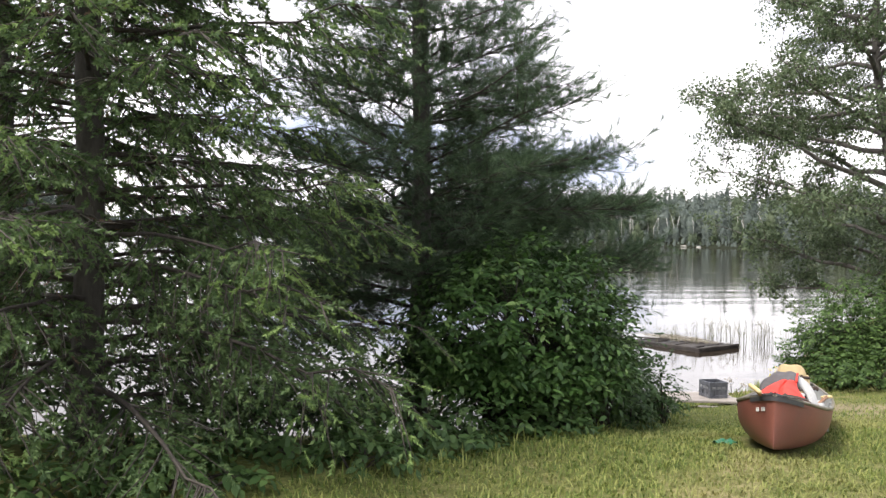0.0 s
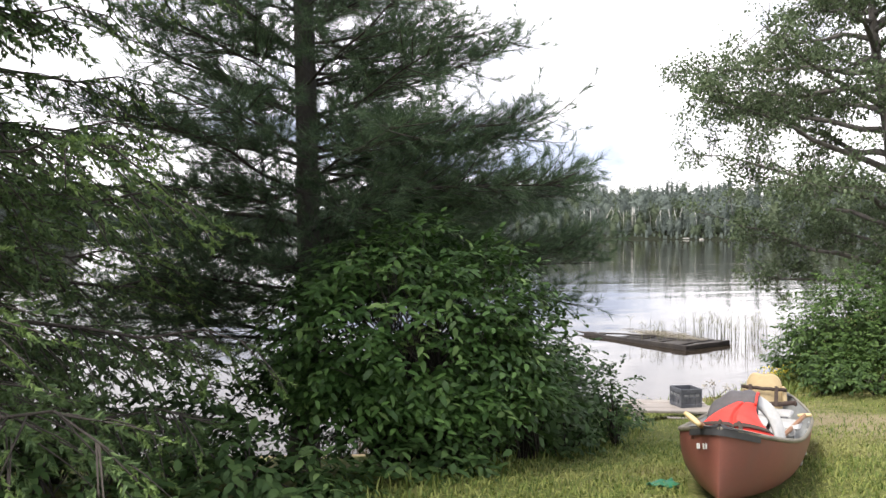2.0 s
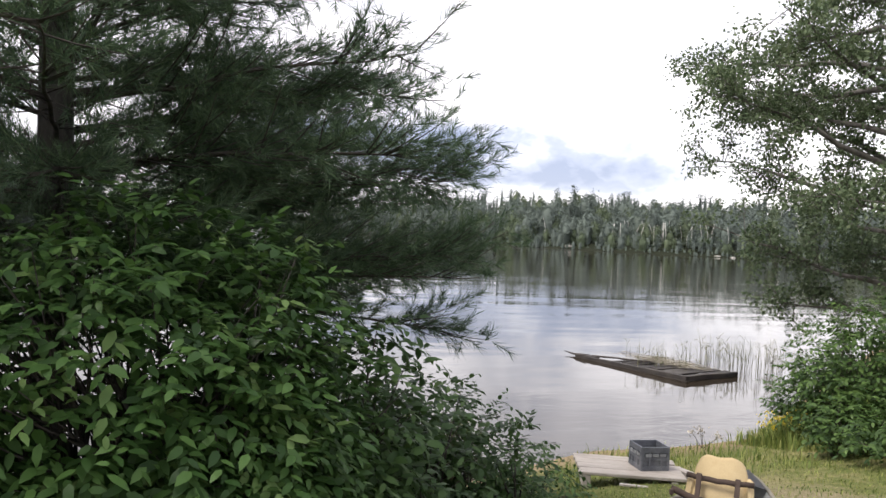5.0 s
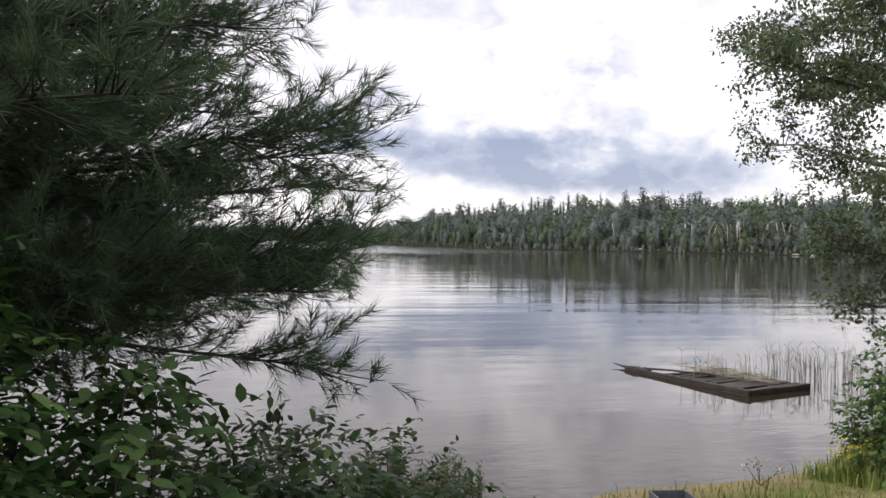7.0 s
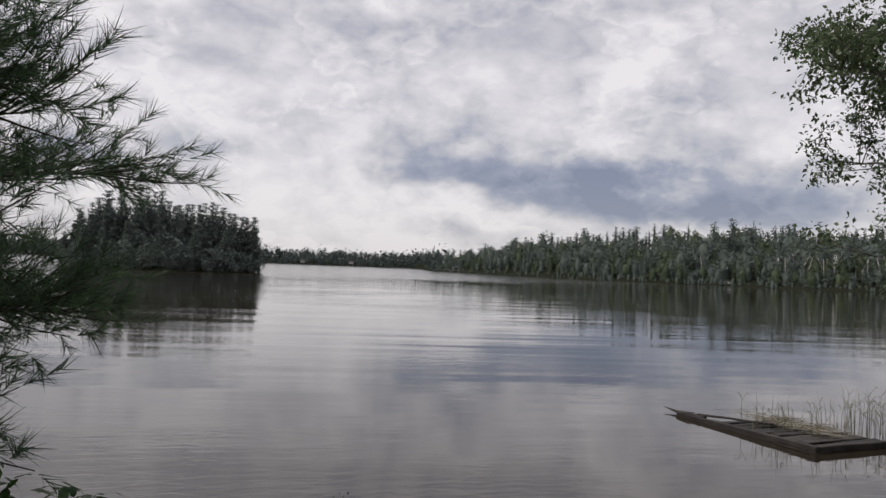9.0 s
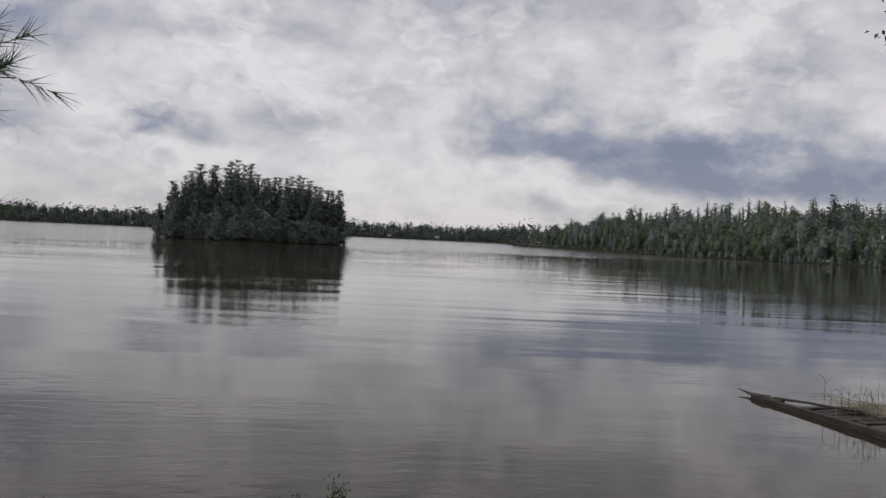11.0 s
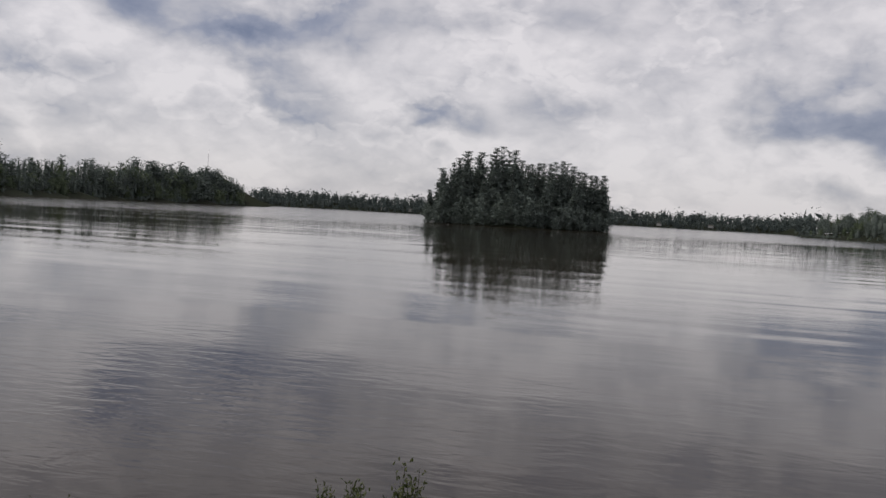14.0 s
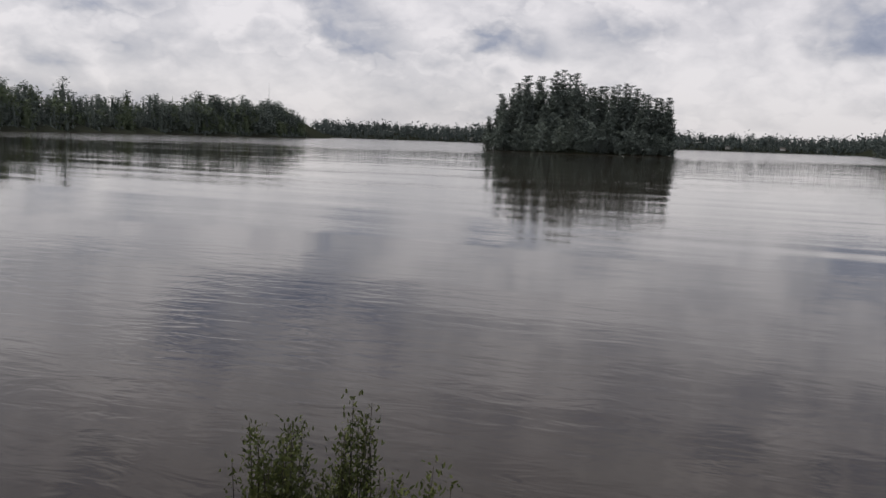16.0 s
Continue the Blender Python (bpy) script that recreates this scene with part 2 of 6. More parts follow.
# far foliage: haze is put into these base colours, paler and greyer than leaves
M_FAR_HAZED = foliage("hazed_far_conifers", (0.094, 0.112, 0.104), (0.128, 0.154, 0.136), (0.168, 0.200, 0.164), 0.18, 0.8, 0.13, 0.22)
M_FARLIGHT_HAZED = foliage("hazed_far_broadleaves", (0.072, 0.096, 0.062), (0.104, 0.132, 0.080), (0.142, 0.170, 0.100), 0.2, 0.8, 0.13, 0.25)
M_DISTANT_HAZED = foliage("distant_woods", (0.062, 0.080, 0.078), (0.082, 0.102, 0.096), (0.105, 0.125, 0.112), 0.1, 0.8, 0.02, 0.3)
M_BIRCH = surface("birch_bark", (0.42, 0.41, 0.38), (0.62, 0.60, 0.56), 2, 0.8, 0.2)
M_HULL = surface("terracotta_hull", (0.150, 0.053, 0.040), (0.195, 0.068, 0.050), 3, 0.5, 0.05, (1, 1, 1), 60, dirt=(0.145, 0.066, 0.052), rand=0)
M_LINER = surface("grey_hull_liner", (0.30, 0.31, 0.31), (0.42, 0.43, 0.43), 5, 0.55, 0.1, dirt=(0.22, 0.21, 0.19), rand=0)
M_TRIM = surface("dark_vinyl_trim", (0.022, 0.022, 0.025), (0.045, 0.045, 0.048), 12, 0.5, 0.1, rand=0)
M_GUNWALE = surface("scuffed_gunwale", (0.10, 0.09, 0.07), (0.24, 0.215, 0.165), 7, 0.5, 0.15, rand=0.1)
M_RED = surface("red_nylon", (0.62, 0.028, 0.02), (0.76, 0.05, 0.032), 4, 0.65, 0.35, (1, 1, 1), 90, rand=0.05, depth=0.006)
M_GREYCLOTH = surface("grey_nylon", (0.055, 0.050, 0.054), (0.105, 0.097, 0.103), 6, 0.75, 0.35, rand=0.05, depth=0.006)
M_WHITE = surface("white_plastic", (0.38, 0.38, 0.375), (0.50, 0.50, 0.49), 5, 0.5, 0.08, dirt=(0.28, 0.27, 0.25), rand=0)
M_TAN = surface("tan_canvas", (0.39, 0.295, 0.16), (0.49, 0.38, 0.215), 5, 0.8, 0.3, (1, 1, 1), 120, dirt=(0.38, 0.27, 0.13), rand=0.05, depth=0.005)
M_STRAP = surface("dark_brown_webbing", (0.035, 0.022, 0.017), (0.065, 0.042, 0.032), 15, 0.8, 0.3, fine=150, rand=0.05)
M_PADDLE = surface("varnished_paddle_wood", (0.22, 0.10, 0.045), (0.34, 0.17, 0.08), 5, 0.4, 0.1, (1, 1, 0.15), 60)
M_GRIP = surface("pale_grip_wood", (0.50, 0.38, 0.18), (0.64, 0.50, 0.27), 8, 0.5, 0.1)
M_CRATE = surface("dark_crate_plastic", (0.055, 0.06, 0.072), (0.10, 0.105, 0.12), 10, 0.55, 0.1, dirt=(0.15, 0.15, 0.16), rand=0.05)
M_BOARD = surface("weathered_board", (0.21, 0.187, 0.168), (0.37, 0.332, 0.298), 3, 0.85, 0.5, (0.35, 3, 3), 22, dirt=(0.20, 0.175, 0.15), rand=0.3)
M_DOCK = surface("wet_rotten_timber", (0.013, 0.010, 0.009), (0.045, 0.036, 0.031), 4, 0.75, 0.6, (1, 1, 1), 24, dirt=(0.065, 0.055, 0.046), rand=0.5)
M_ROCK = surface("shore_rock", (0.20, 0.19, 0.18), (0.38, 0.36, 0.33), 2.5, 0.9, 0.6, fine=18, dirt=(0.14, 0.13, 0.11), rand=0.4, depth=0.03)
M_CRATE_PALE = surface("worn_crate_lettering", (0.16, 0.165, 0.175), (0.24, 0.245, 0.25), 14, 0.6, 0.1)
M_GREENPLASTIC = surface("green_plastic", (0.02, 0.13, 0.07), (0.035, 0.19, 0.10), 8, 0.45, 0.2)
M_BARS = surface("white_decal", (0.60, 0.60, 0.58), (0.72, 0.72, 0.70), 9, 0.6, 0.05)
M_HOUSE = surface("pale_cottage_wall", (0.45, 0.44, 0.42), (0.60, 0.59, 0.57), 0.8, 0.8, 0.1)
M_ROOF = surface("dark_shingle_roof", (0.06, 0.055, 0.05), (0.11, 0.10, 0.09), 0.8, 0.85, 0.2)
M_STEEL = surface("galvanised_steel", (0.28, 0.28, 0.29), (0.40, 0.40, 0.41), 3, 0.45, 0.1, metal=0.8)


def ground_material():
    m, t, bs, out = material("lawn_earth")
    tc = nd(t, "ShaderNodeTexCoord")
    a = nd(t, "ShaderNodeTexNoise", Scale=0.55, Detail=6.0, Roughness=0.65)
    b = nd(t, "ShaderNodeTexNoise", Scale=26.0, Detail=5.0, Roughness=0.7)
    c = nd(t, "ShaderNodeTexNoise", Scale=3.0, Detail=6.0, Roughness=0.7)
    for n in (a, b, c):
        t.links.new(tc.outputs["Object"], n.inputs["Vector"])
    green = ramp(t, [(0.3, (0.055, 0.07, 0.022)), (0.55, (0.12, 0.13, 0.042)), (0.75, (0.20, 0.185, 0.075))])
    t.links.new(b.outputs["Fac"], green.inputs[0])
    straw = ramp(t, [(0.35, (0.20, 0.165, 0.08)), (0.7, (0.38, 0.32, 0.19))])
    t.links.new(b.outputs["Fac"], straw.inputs[0])
    where = ramp(t, [(0.52, (0, 0, 0)), (0.68, (1, 1, 1))])
    t.links.new(math_node(t, "ADD", math_node(t, "MULTIPLY", a.outputs["Fac"], 0.7), math_node(t, "MULTIPLY", c.outputs["Fac"], 0.3)), where.inputs[0])
    col = mix_color(t, where.outputs[0], green.outputs[0], straw.outputs[0])
    # the trodden strip beside the canoe: pale dry soil
    off = nd(t, "ShaderNodeVectorMath")
    off.operation = "SUBTRACT"
    t.links.new(tc.outputs["Object"], off.inputs[0])
    off.inputs[1].default_value = (5.0, 10.5, 1.0)
    flat = nd(t, "ShaderNodeVectorMath")
    flat.operation = "MULTIPLY"
    t.links.new(off.outputs[0], flat.inputs[0])
    flat.inputs[1].default_value = (1.1, 0.45, 0.0)
    far_off = nd(t, "ShaderNodeVectorMath")
    far_off.operation = "LENGTH"
    t.links.new(flat.outputs[0], far_off.inputs[0])
    trod = ramp(t, [(0.45, (0.9, 0.9, 0.9)), (0.95, (0, 0, 0))])
    t.links.new(math_node(t, "ADD", far_off.outputs["Value"], math_node(t, "MULTIPLY", math_node(t, "SUBTRACT", c.outputs["Fac"], 0.5), 1.6)), trod.inputs[0])
    soil = ramp(t, [(0.35, (0.16, 0.13, 0.075)), (0.7, (0.33, 0.28, 0.18))])
    t.links.new(b.outputs["Fac"], soil.inputs[0])
    col = mix_color(t, trod.outputs[0], col, soil.outputs[0])
    # sand and silt by the waterline and under the lake
    sp = nd(t, "ShaderNodeSeparateXYZ")
    t.links.new(tc.outputs["Object"], sp.inputs[0])
    low = ramp(t, [(0.0, (1, 1, 1)), (0.5, (1, 1, 1)), (0.62, (0, 0, 0))])
    wob = math_node(t, "ADD", sp.outputs[2], math_node(t, "MULTIPLY", c.outputs["Fac"], 0.12))
    t.links.new(math_node(t, "ADD", wob, 0.35), low.inputs[0])
    sand = ramp(t, [(0.35, (0.14, 0.105, 0.062)), (0.7, (0.29, 0.225, 0.14))])
    t.links.new(b.outputs["Fac"], sand.inputs[0])
    # near-black ground colour under the far woods, beyond 60 m
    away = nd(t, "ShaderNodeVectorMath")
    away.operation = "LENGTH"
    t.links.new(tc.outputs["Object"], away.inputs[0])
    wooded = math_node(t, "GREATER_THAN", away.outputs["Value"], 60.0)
    far_floor = ramp(t, [(0.35, (0.012, 0.015, 0.009)), (0.7, (0.026, 0.029, 0.017))])
    t.links.new(c.outputs["Fac"], far_floor.inputs[0])
    shore_col = mix_color(t, low.outputs[0], col, sand.outputs[0])
    t.links.new(mix_color(t, wooded, shore_col, far_floor.outputs[0]), bs.inputs["Base Color"])
    bs.inputs["Roughness"].default_value = 0.95
    bs.inputs["Specular IOR Level"].default_value = 0.08
    bp = nd(t, "ShaderNodeBump", Strength=0.6, Distance=0.03)
    t.links.new(b.outputs["Fac"], bp.inputs["Height"])
    t.links.new(bp.outputs[0], bs.inputs["Normal"])
    return m


def water_material():
    m, t, bs, out = material("lake_water")
    tc = nd(t, "ShaderNodeTexCoord")


    def stretched(scale, turn):
        mp = nd(t, "ShaderNodeMapping")
        mp.vector_type = "TEXTURE"
        mp.inputs["Rotation"].default_value = (0, 0, radians(turn))
        mp.inputs["Scale"].default_value = (*scale, 1.0)
        t.links.new(tc.outputs["Object"], mp.inputs[0])
        return mp.outputs[0]

    def waves(vector, scale, detail, rough, bend=0.0):
        n = nd(t, "ShaderNodeTexNoise", Scale=scale, Detail=detail, Roughness=rough, Distortion=bend)
        t.links.new(vector, n.inputs["Vector"])
        return n

    along, across = stretched((5.0, 1.0), 21), stretched((2.6, 1.0), 27)
    roll = waves(along, 0.34, 1.0, 0.4)
    swell = waves(along, 0.95, 1.0, 0.4)
    ripple = waves(across, 4.4, 3.0, 0.55, 0.5)
    calm = waves(across, 0.10, 3.0, 0.6)
    cr = ramp(t, [(0.44, (0.22, 0.22, 0.22)), (0.60, (1, 1, 1))])
    t.links.new(calm.outputs["Fac"], cr.inputs[0])
    # the wind ruffles the open water beyond the sheltered bay
    sp = nd(t, "ShaderNodeSeparateXYZ")
    t.links.new(tc.outputs["Object"], sp.inputs[0])
    reach = math_node(t, "SUBTRACT", sp.outputs[1], math_node(t, "MULTIPLY", sp.outputs[0], 1.3))
    open_water = ramp(t, [(0.40, (0, 0, 0)), (0.62, (1, 1, 1))])
    t.links.new(math_node(t, "ADD", math_node(t, "MULTIPLY", math_node(t, "SUBTRACT", reach, 215.0), 0.004), calm.outputs["Fac"]), open_water.inputs[0])
    chop = math_node(t, "ADD", math_node(t, "MULTIPLY", cr.outputs[0], 0.0066), math_node(t, "MULTIPLY", open_water.outputs[0], 0.010))
    h = math_node(t, "ADD", math_node(t, "ADD", math_node(t, "MULTIPLY", swell.outputs["Fac"], 0.0062), math_node(t, "MULTIPLY", roll.outputs["Fac"], 0.031)),
                  math_node(t, "MULTIPLY", ripple.outputs["Fac"], chop))
    bp = nd(t, "ShaderNodeBump", Strength=1.0, Distance=1.0)
    t.links.new(h, bp.inputs["Height"])
    t.links.new(bp.outputs[0], bs.inputs["Normal"])
    t.links.new(math_node(t, "ADD", math_node(t, "MULTIPLY", open_water.outputs[0], 0.10), 0.012), bs.inputs["Roughness"])
    silt = ramp(t, [(0.3, (0.022, 0.016, 0.011)), (0.7, (0.034, 0.026, 0.018))])
    t.links.new(calm.outputs["Fac"], silt.inputs[0])
    t.links.new(silt.outputs[0], bs.inputs["Base Color"])
    bs.inputs["IOR"].default_value = 1.33
    return m


M_GROUND, M_WATER = ground_material(), water_material()

# ---- mesh tools ----
rng = np.random.default_rng(7)


def unit(v):
    return v / np.maximum(np.linalg.norm(v, axis=-1, keepdims=True), 1e-9)


def tri_mesh(name, verts, tris, mats, slots=None, smooth=False):
    """A mesh of triangles from arrays that the generators below compute."""
    verts, tris = np.asarray(verts, np.float32), np.asarray(tris, np.int32)
    me = bpy.data.meshes.new(name)
    me.vertices.add(len(verts))
    me.vertices.foreach_set("co", verts.ravel())
    me.loops.add(tris.size)
    me.loops.foreach_set("vertex_index", tris.ravel())
    me.polygons.add(len(tris))
    me.polygons.foreach_set("loop_start", np.arange(0, tris.size, 3, dtype=np.int32))
    me.polygons.foreach_set("loop_total", np.full(len(tris), 3, np.int32))
    for m in mats:
        me.materials.append(m)
    if slots is not None:
        me.polygons.foreach_set("material_index", np.asarray(slots, np.int32))
    if smooth:
        me.polygons.foreach_set("use_smooth", np.ones(len(tris), bool))
    me.update(calc_edges=True)
    return me


def join(chunks):
    """Chunks of (verts, tris) into one."""
    vs, fs, n = [], [], 0
    for v, f in chunks:
        if len(v):
            vs.append(v)
            fs.append(np.asarray(f) + n)
            n += len(v)
    return np.concatenate(vs), np.concatenate(fs)


def tube(points, radii, sides=6):
    p, r = np.asarray(points, float), np.asarray(radii, float)
    k = len(p)
    d = unit(np.gradient(p, axis=0))
    ref = np.where(np.abs(d[:, 2:3]) > 0.9, np.array([[1.0, 0, 0]]), np.array([[0, 0, 1.0]]))
    a = unit(np.cross(d, ref))
    b = np.cross(d, a)
    ang = np.linspace(0, 2 * np.pi, sides, endpoint=False)
    v = p[:, None] + r[:, None, None] * (a[:, None] * np.cos(ang)[None, :, None] + b[:, None] * np.sin(ang)[None, :, None])
    i = np.arange(k - 1)[:, None] * sides
    j = np.arange(sides)[None]
    q0, q1 = i + j, i + (j + 1) % sides
    f = np.concatenate([np.stack([q0, q1, q1 + sides], -1).reshape(-1, 3), np.stack([q0, q1 + sides, q0 + sides], -1).reshape(-1, 3)])
    caps = [(0, s + 1, s) for s in range(1, sides - 1)] + [((k - 1) * sides, (k - 1) * sides + s, (k - 1) * sides + s + 1) for s in range(1, sides - 1)]
    return v.reshape(-1, 3), np.concatenate([f, np.array(caps, int)])


def leaf_set(p, d, n, length, width, droop=0.12):
    """Ovate leaves: a base, two pairs of sides, a drooping tip."""
    d = unit(d)
    s = unit(np.cross(d, n))
    n = np.cross(s, d)
    length, width = np.broadcast_to(length, len(p))[:, None], np.broadcast_to(width, len(p))[:, None]
    v = np.stack([p, p + d * length * 0.24 + s * width * 0.44 + n * length * 0.05, p + d * length * 0.24 - s * width * 0.44 + n * length * 0.01,
                  p + d * length * 0.64 + s * width * 0.42 + n * length * 0.04, p + d * length * 0.64 - s * width * 0.42, p + d * length - n * length * droop], 1).reshape(-1, 3)
    i = np.arange(len(p))[:, None, None] * 6
    f = (np.array([[0, 2, 1], [1, 2, 4], [1, 4, 3], [3, 4, 5]])[None] + i).reshape(-1, 3)
    return v, f


def far_leaf_set(p, d, n, length, width):
    """Leaves seen from farther off: two folded halves each."""
    d = unit(d)
    s = unit(np.cross(d, n))
    n = np.cross(s, d)
    length = length[:, None]
    v = np.stack([p, p + d * length * 0.5 + s * width[:, None] / 2 + n * length * 0.08, p + d * length - n * length * 0.1, p + d * length * 0.5 - s * width[:, None] / 2 + n * length * 0.08], 1).reshape(-1, 3)
    i = np.arange(len(p))[:, None, None] * 4
    return v, (np.array([[0, 2, 1], [0, 3, 2]])[None] + i).reshape(-1, 3)


def needle_set(a, b, count, length, spread, width):
    """Needles round shoots that run from a to b."""
    n = len(a)
    axis = unit(b - a)
    t = rng.random((n, count, 1)) ** 0.8
    base = a[:, None] + (b - a)[:, None] * t
    rad = rng.normal(size=(n, count, 3))
    rad = unit(rad - (rad * axis[:, None]).sum(-1, keepdims=True) * axis[:, None])
    ang = spread * rng.uniform(0.55, 1.15, (n, count, 1))
    d = axis[:, None] * np.cos(ang) + rad * np.sin(ang)
    side = unit(np.cross(d, rng.normal(size=(n, count, 3)))) * width / 2
    tip = base + d * length * rng.uniform(0.75, 1.1, (n, count, 1))
    v = np.stack([base - side, base + side, tip], 2).reshape(-1, 3)
    return v, np.arange(len(v)).reshape(-1, 3)


def part(name, me, parent, label="", m=None):
    ob = new(name, me)
    ob.parent = parent
    if m is not None:
        ob.matrix_basis = m
    if label:
        ob["label"] = label
    if name in ("crown", "leaves", "stems", "twigs", "bare_twigs", "young_shoots", "young_leaves", "dead_needles", "dead_leaves", "stalks", "seed_heads"):
        ob["kind"] = "stuff"
    return ob


def thing(name, label, category, loc=(0, 0, 0), turn=0.0, group="", kind="", m=None):
    e = new(name)
    e.empty_display_size = 0.2
    e.matrix_basis = m if m is not None else pose(*loc, 0, 0, turn)
    return tagged(e, label, category, group, kind)


def bm_mesh(name, bm, mat, smooth=False):
    me = bpy.data.meshes.new(name)
    bm.to_mesh(me)
    bm.free()
    me.materials.append(mat)
    if smooth:
        for p in me.polygons:
            p.use_smooth = True
    return me


def box(size, at=(0, 0, 0), bevel=0.004, turn=(0, 0, 0), bm=None):
    """A bevelled board or block, added to bm."""
    bm = bm or bmesh.new()
    made = bmesh.ops.create_cube(bm, size=1, matrix=pose(*at, *turn) @ Matrix.Diagonal((*size, 1)))["verts"]
    if bevel:
        edges = {e for v in made for e in v.link_edges}
        bmesh.ops.bevel(bm, geom=list(edges), offset=bevel, segments=1, affect="EDGES")
    return bm


def gridded(fn, nu, nv):
    """Triangles over a sheet fn(u, v) with u, v in 0..1."""
    u, v = np.meshgrid(np.linspace(0, 1, nu), np.linspace(0, 1, nv), indexing="ij")
    p = np.stack(fn(u, v), -1).reshape(-1, 3)
    i = (np.arange(nu - 1)[:, None] * nv + np.arange(nv - 1)[None]).ravel()
    f = np.concatenate([np.stack([i, i + nv, i + nv + 1], -1), np.stack([i, i + nv + 1, i + 1], -1)])
    return p, f


# ---- ground and lake ----
SHORE_X = [-400, -60, -10, -3, 0.5, 2.2, 3.2, 3.9, 4.9, 5.4, 6.2, 7.0, 8.5, 10.5, 14, 25, 60, 120, 200, 400]
SHORE_Y = [-40, 8, 11.3, 12.0, 12.4, 13.4, 14.6, 15.35, 15.8, 16.05, 16.6, 17.8, 20.5, 24, 30, 42, 75, 120, 180, 330]
RISE_D = [-40, -8, -2, 0, 1, 2, 3.2, 4.9, 5.5, 6.2, 6.8, 7.4, 8, 9, 12, 20, 40, 200]
RISE_Z = [-4, -1.6, -0.45, 0, 0.17, 0.34, 0.56, 0.82, 0.91, 1.02, 1.13, 1.24, 1.30, 1.38, 1.43, 1.5, 1.6, 6]
# the far shores: bearing from the landing (degrees to the left of north) and distance
FAR_A = [-60, -42, -30, -19, -12, -3, 8, 13, 16.5, 19.3, 20.2, 56.7, 57, 62, 67, 72, 76, 85, 100, 120]
FAR_R = [300, 290, 285, 278, 300, 292, 325, 410, 510, 640, 1430, 1430, 560, 480, 410, 330, 272, 238, 210, 200]
FAR_H = [13, 13, 13, 13, 13, 14, 13, 9, 5, 2, 13, 13, 12, 11, 9, 7, 6, 6, 6, 6]
HUB = (4.17, 9.13)
TURN = 4.0
ISLE = (-98.4, 161.7)


def height(x, y):
    x, y = np.asarray(x, float), np.asarray(y, float)
    d = np.interp(x, SHORE_X, SHORE_Y) - y
    # the bank is steeper where the bushes stand
    near = np.interp(np.where(d > 0, d * np.interp(x, [1.5, 3.4], [1.45, 1.0]), d), RISE_D, RISE_Z)
    near = near + np.where(d > 1, 0.02 * np.sin(x * 1.7 + y * 0.6) * np.sin(y * 1.3), 0)
    dx, dy = x - HUB[0], y - HUB[1]
    r, az = np.hypot(dx, dy), np.degrees(np.arctan2(-dx, dy)) + TURN
    s = r - np.interp(az, FAR_A, FAR_R) + 3.0 * np.sin(az * 2.3) + 1.5 * np.sin(az * 7.1)
    far = np.where(az < 120, np.where(s < 0, np.maximum(s * 0.05, -4), np.minimum(s * 0.21, np.interp(az, FAR_A, FAR_H))), -4)
    far = np.where((dy < 0) & (dx > 0), -4, far)
    # the islet, long across the view
    ax, ay = (x - ISLE[0]) * 0.829 + (y - ISLE[1]) * 0.560, -(x - ISLE[0]) * 0.560 + (y - ISLE[1]) * 0.829
    isle = 1.6 * (1 - (ax / 21) ** 2 - (ay / 12) ** 2)
    return np.maximum(np.maximum(near, far), np.maximum(isle, -4))


def axis_steps(lo, hi, c, fine, growth, reach):
    """Steps that are fine about c and widen outwards."""
    out = [c]
    step = fine
    p = c
    while p < hi:
        p += step
        out.append(p)
        if p > c + reach:
            step = min(step * growth, 22)
    p, step = c, fine
    while p > lo:
        p -= step
        out.insert(0, p)
        if p < c - reach:
            step = min(step * growth, 22)
    return np.array(out)


gx = axis_steps(-1900, 700, 3.0, 0.32, 1.11, 9)
gy = axis_steps(-300, 1800, 10.0, 0.32, 1.11, 9)
GX, GY = np.meshgrid(gx, gy, indexing="ij")
GZ = height(GX, GY)
nx, ny = GX.shape
gi = (np.arange(nx - 1)[:, None] * ny + np.arange(ny - 1)[None]).ravel()
ground_tris = np.concatenate([np.stack([gi, gi + ny, gi + ny + 1], -1), np.stack([gi, gi + ny + 1, gi + 1], -1)])
ground = new("ground", tri_mesh("ground", np.stack([GX, GY, GZ], -1).reshape(-1, 3), ground_tris, [M_GROUND], smooth=True))
tagged(ground, "mown lawn with straw-dry patches sloping to a sandy lake shore", "ground", kind="structure")

wv, wf = gridded(lambda u, v: (-3000 + 5000 * u, -100 + 4000 * v, 0 * u), 12, 12)
water = new("water", tri_mesh("water", wv, wf, [M_WATER]))
tagged(water, "calm grey lake water with light ripples reflecting the clouds", "lake", kind="structure")


def on_ground(x, y):
    return float(height(x, y))


# ---- grass ----
def in_canoe(x, y):
    u = (x - 3.35) * 0.415 + (y - 8.0) * 0.910
    w = (x - 3.35) * 0.910 - (y - 8.0) * 0.415
    return (u / 1.75) ** 2 + (w / 0.36) ** 2 < 0.7


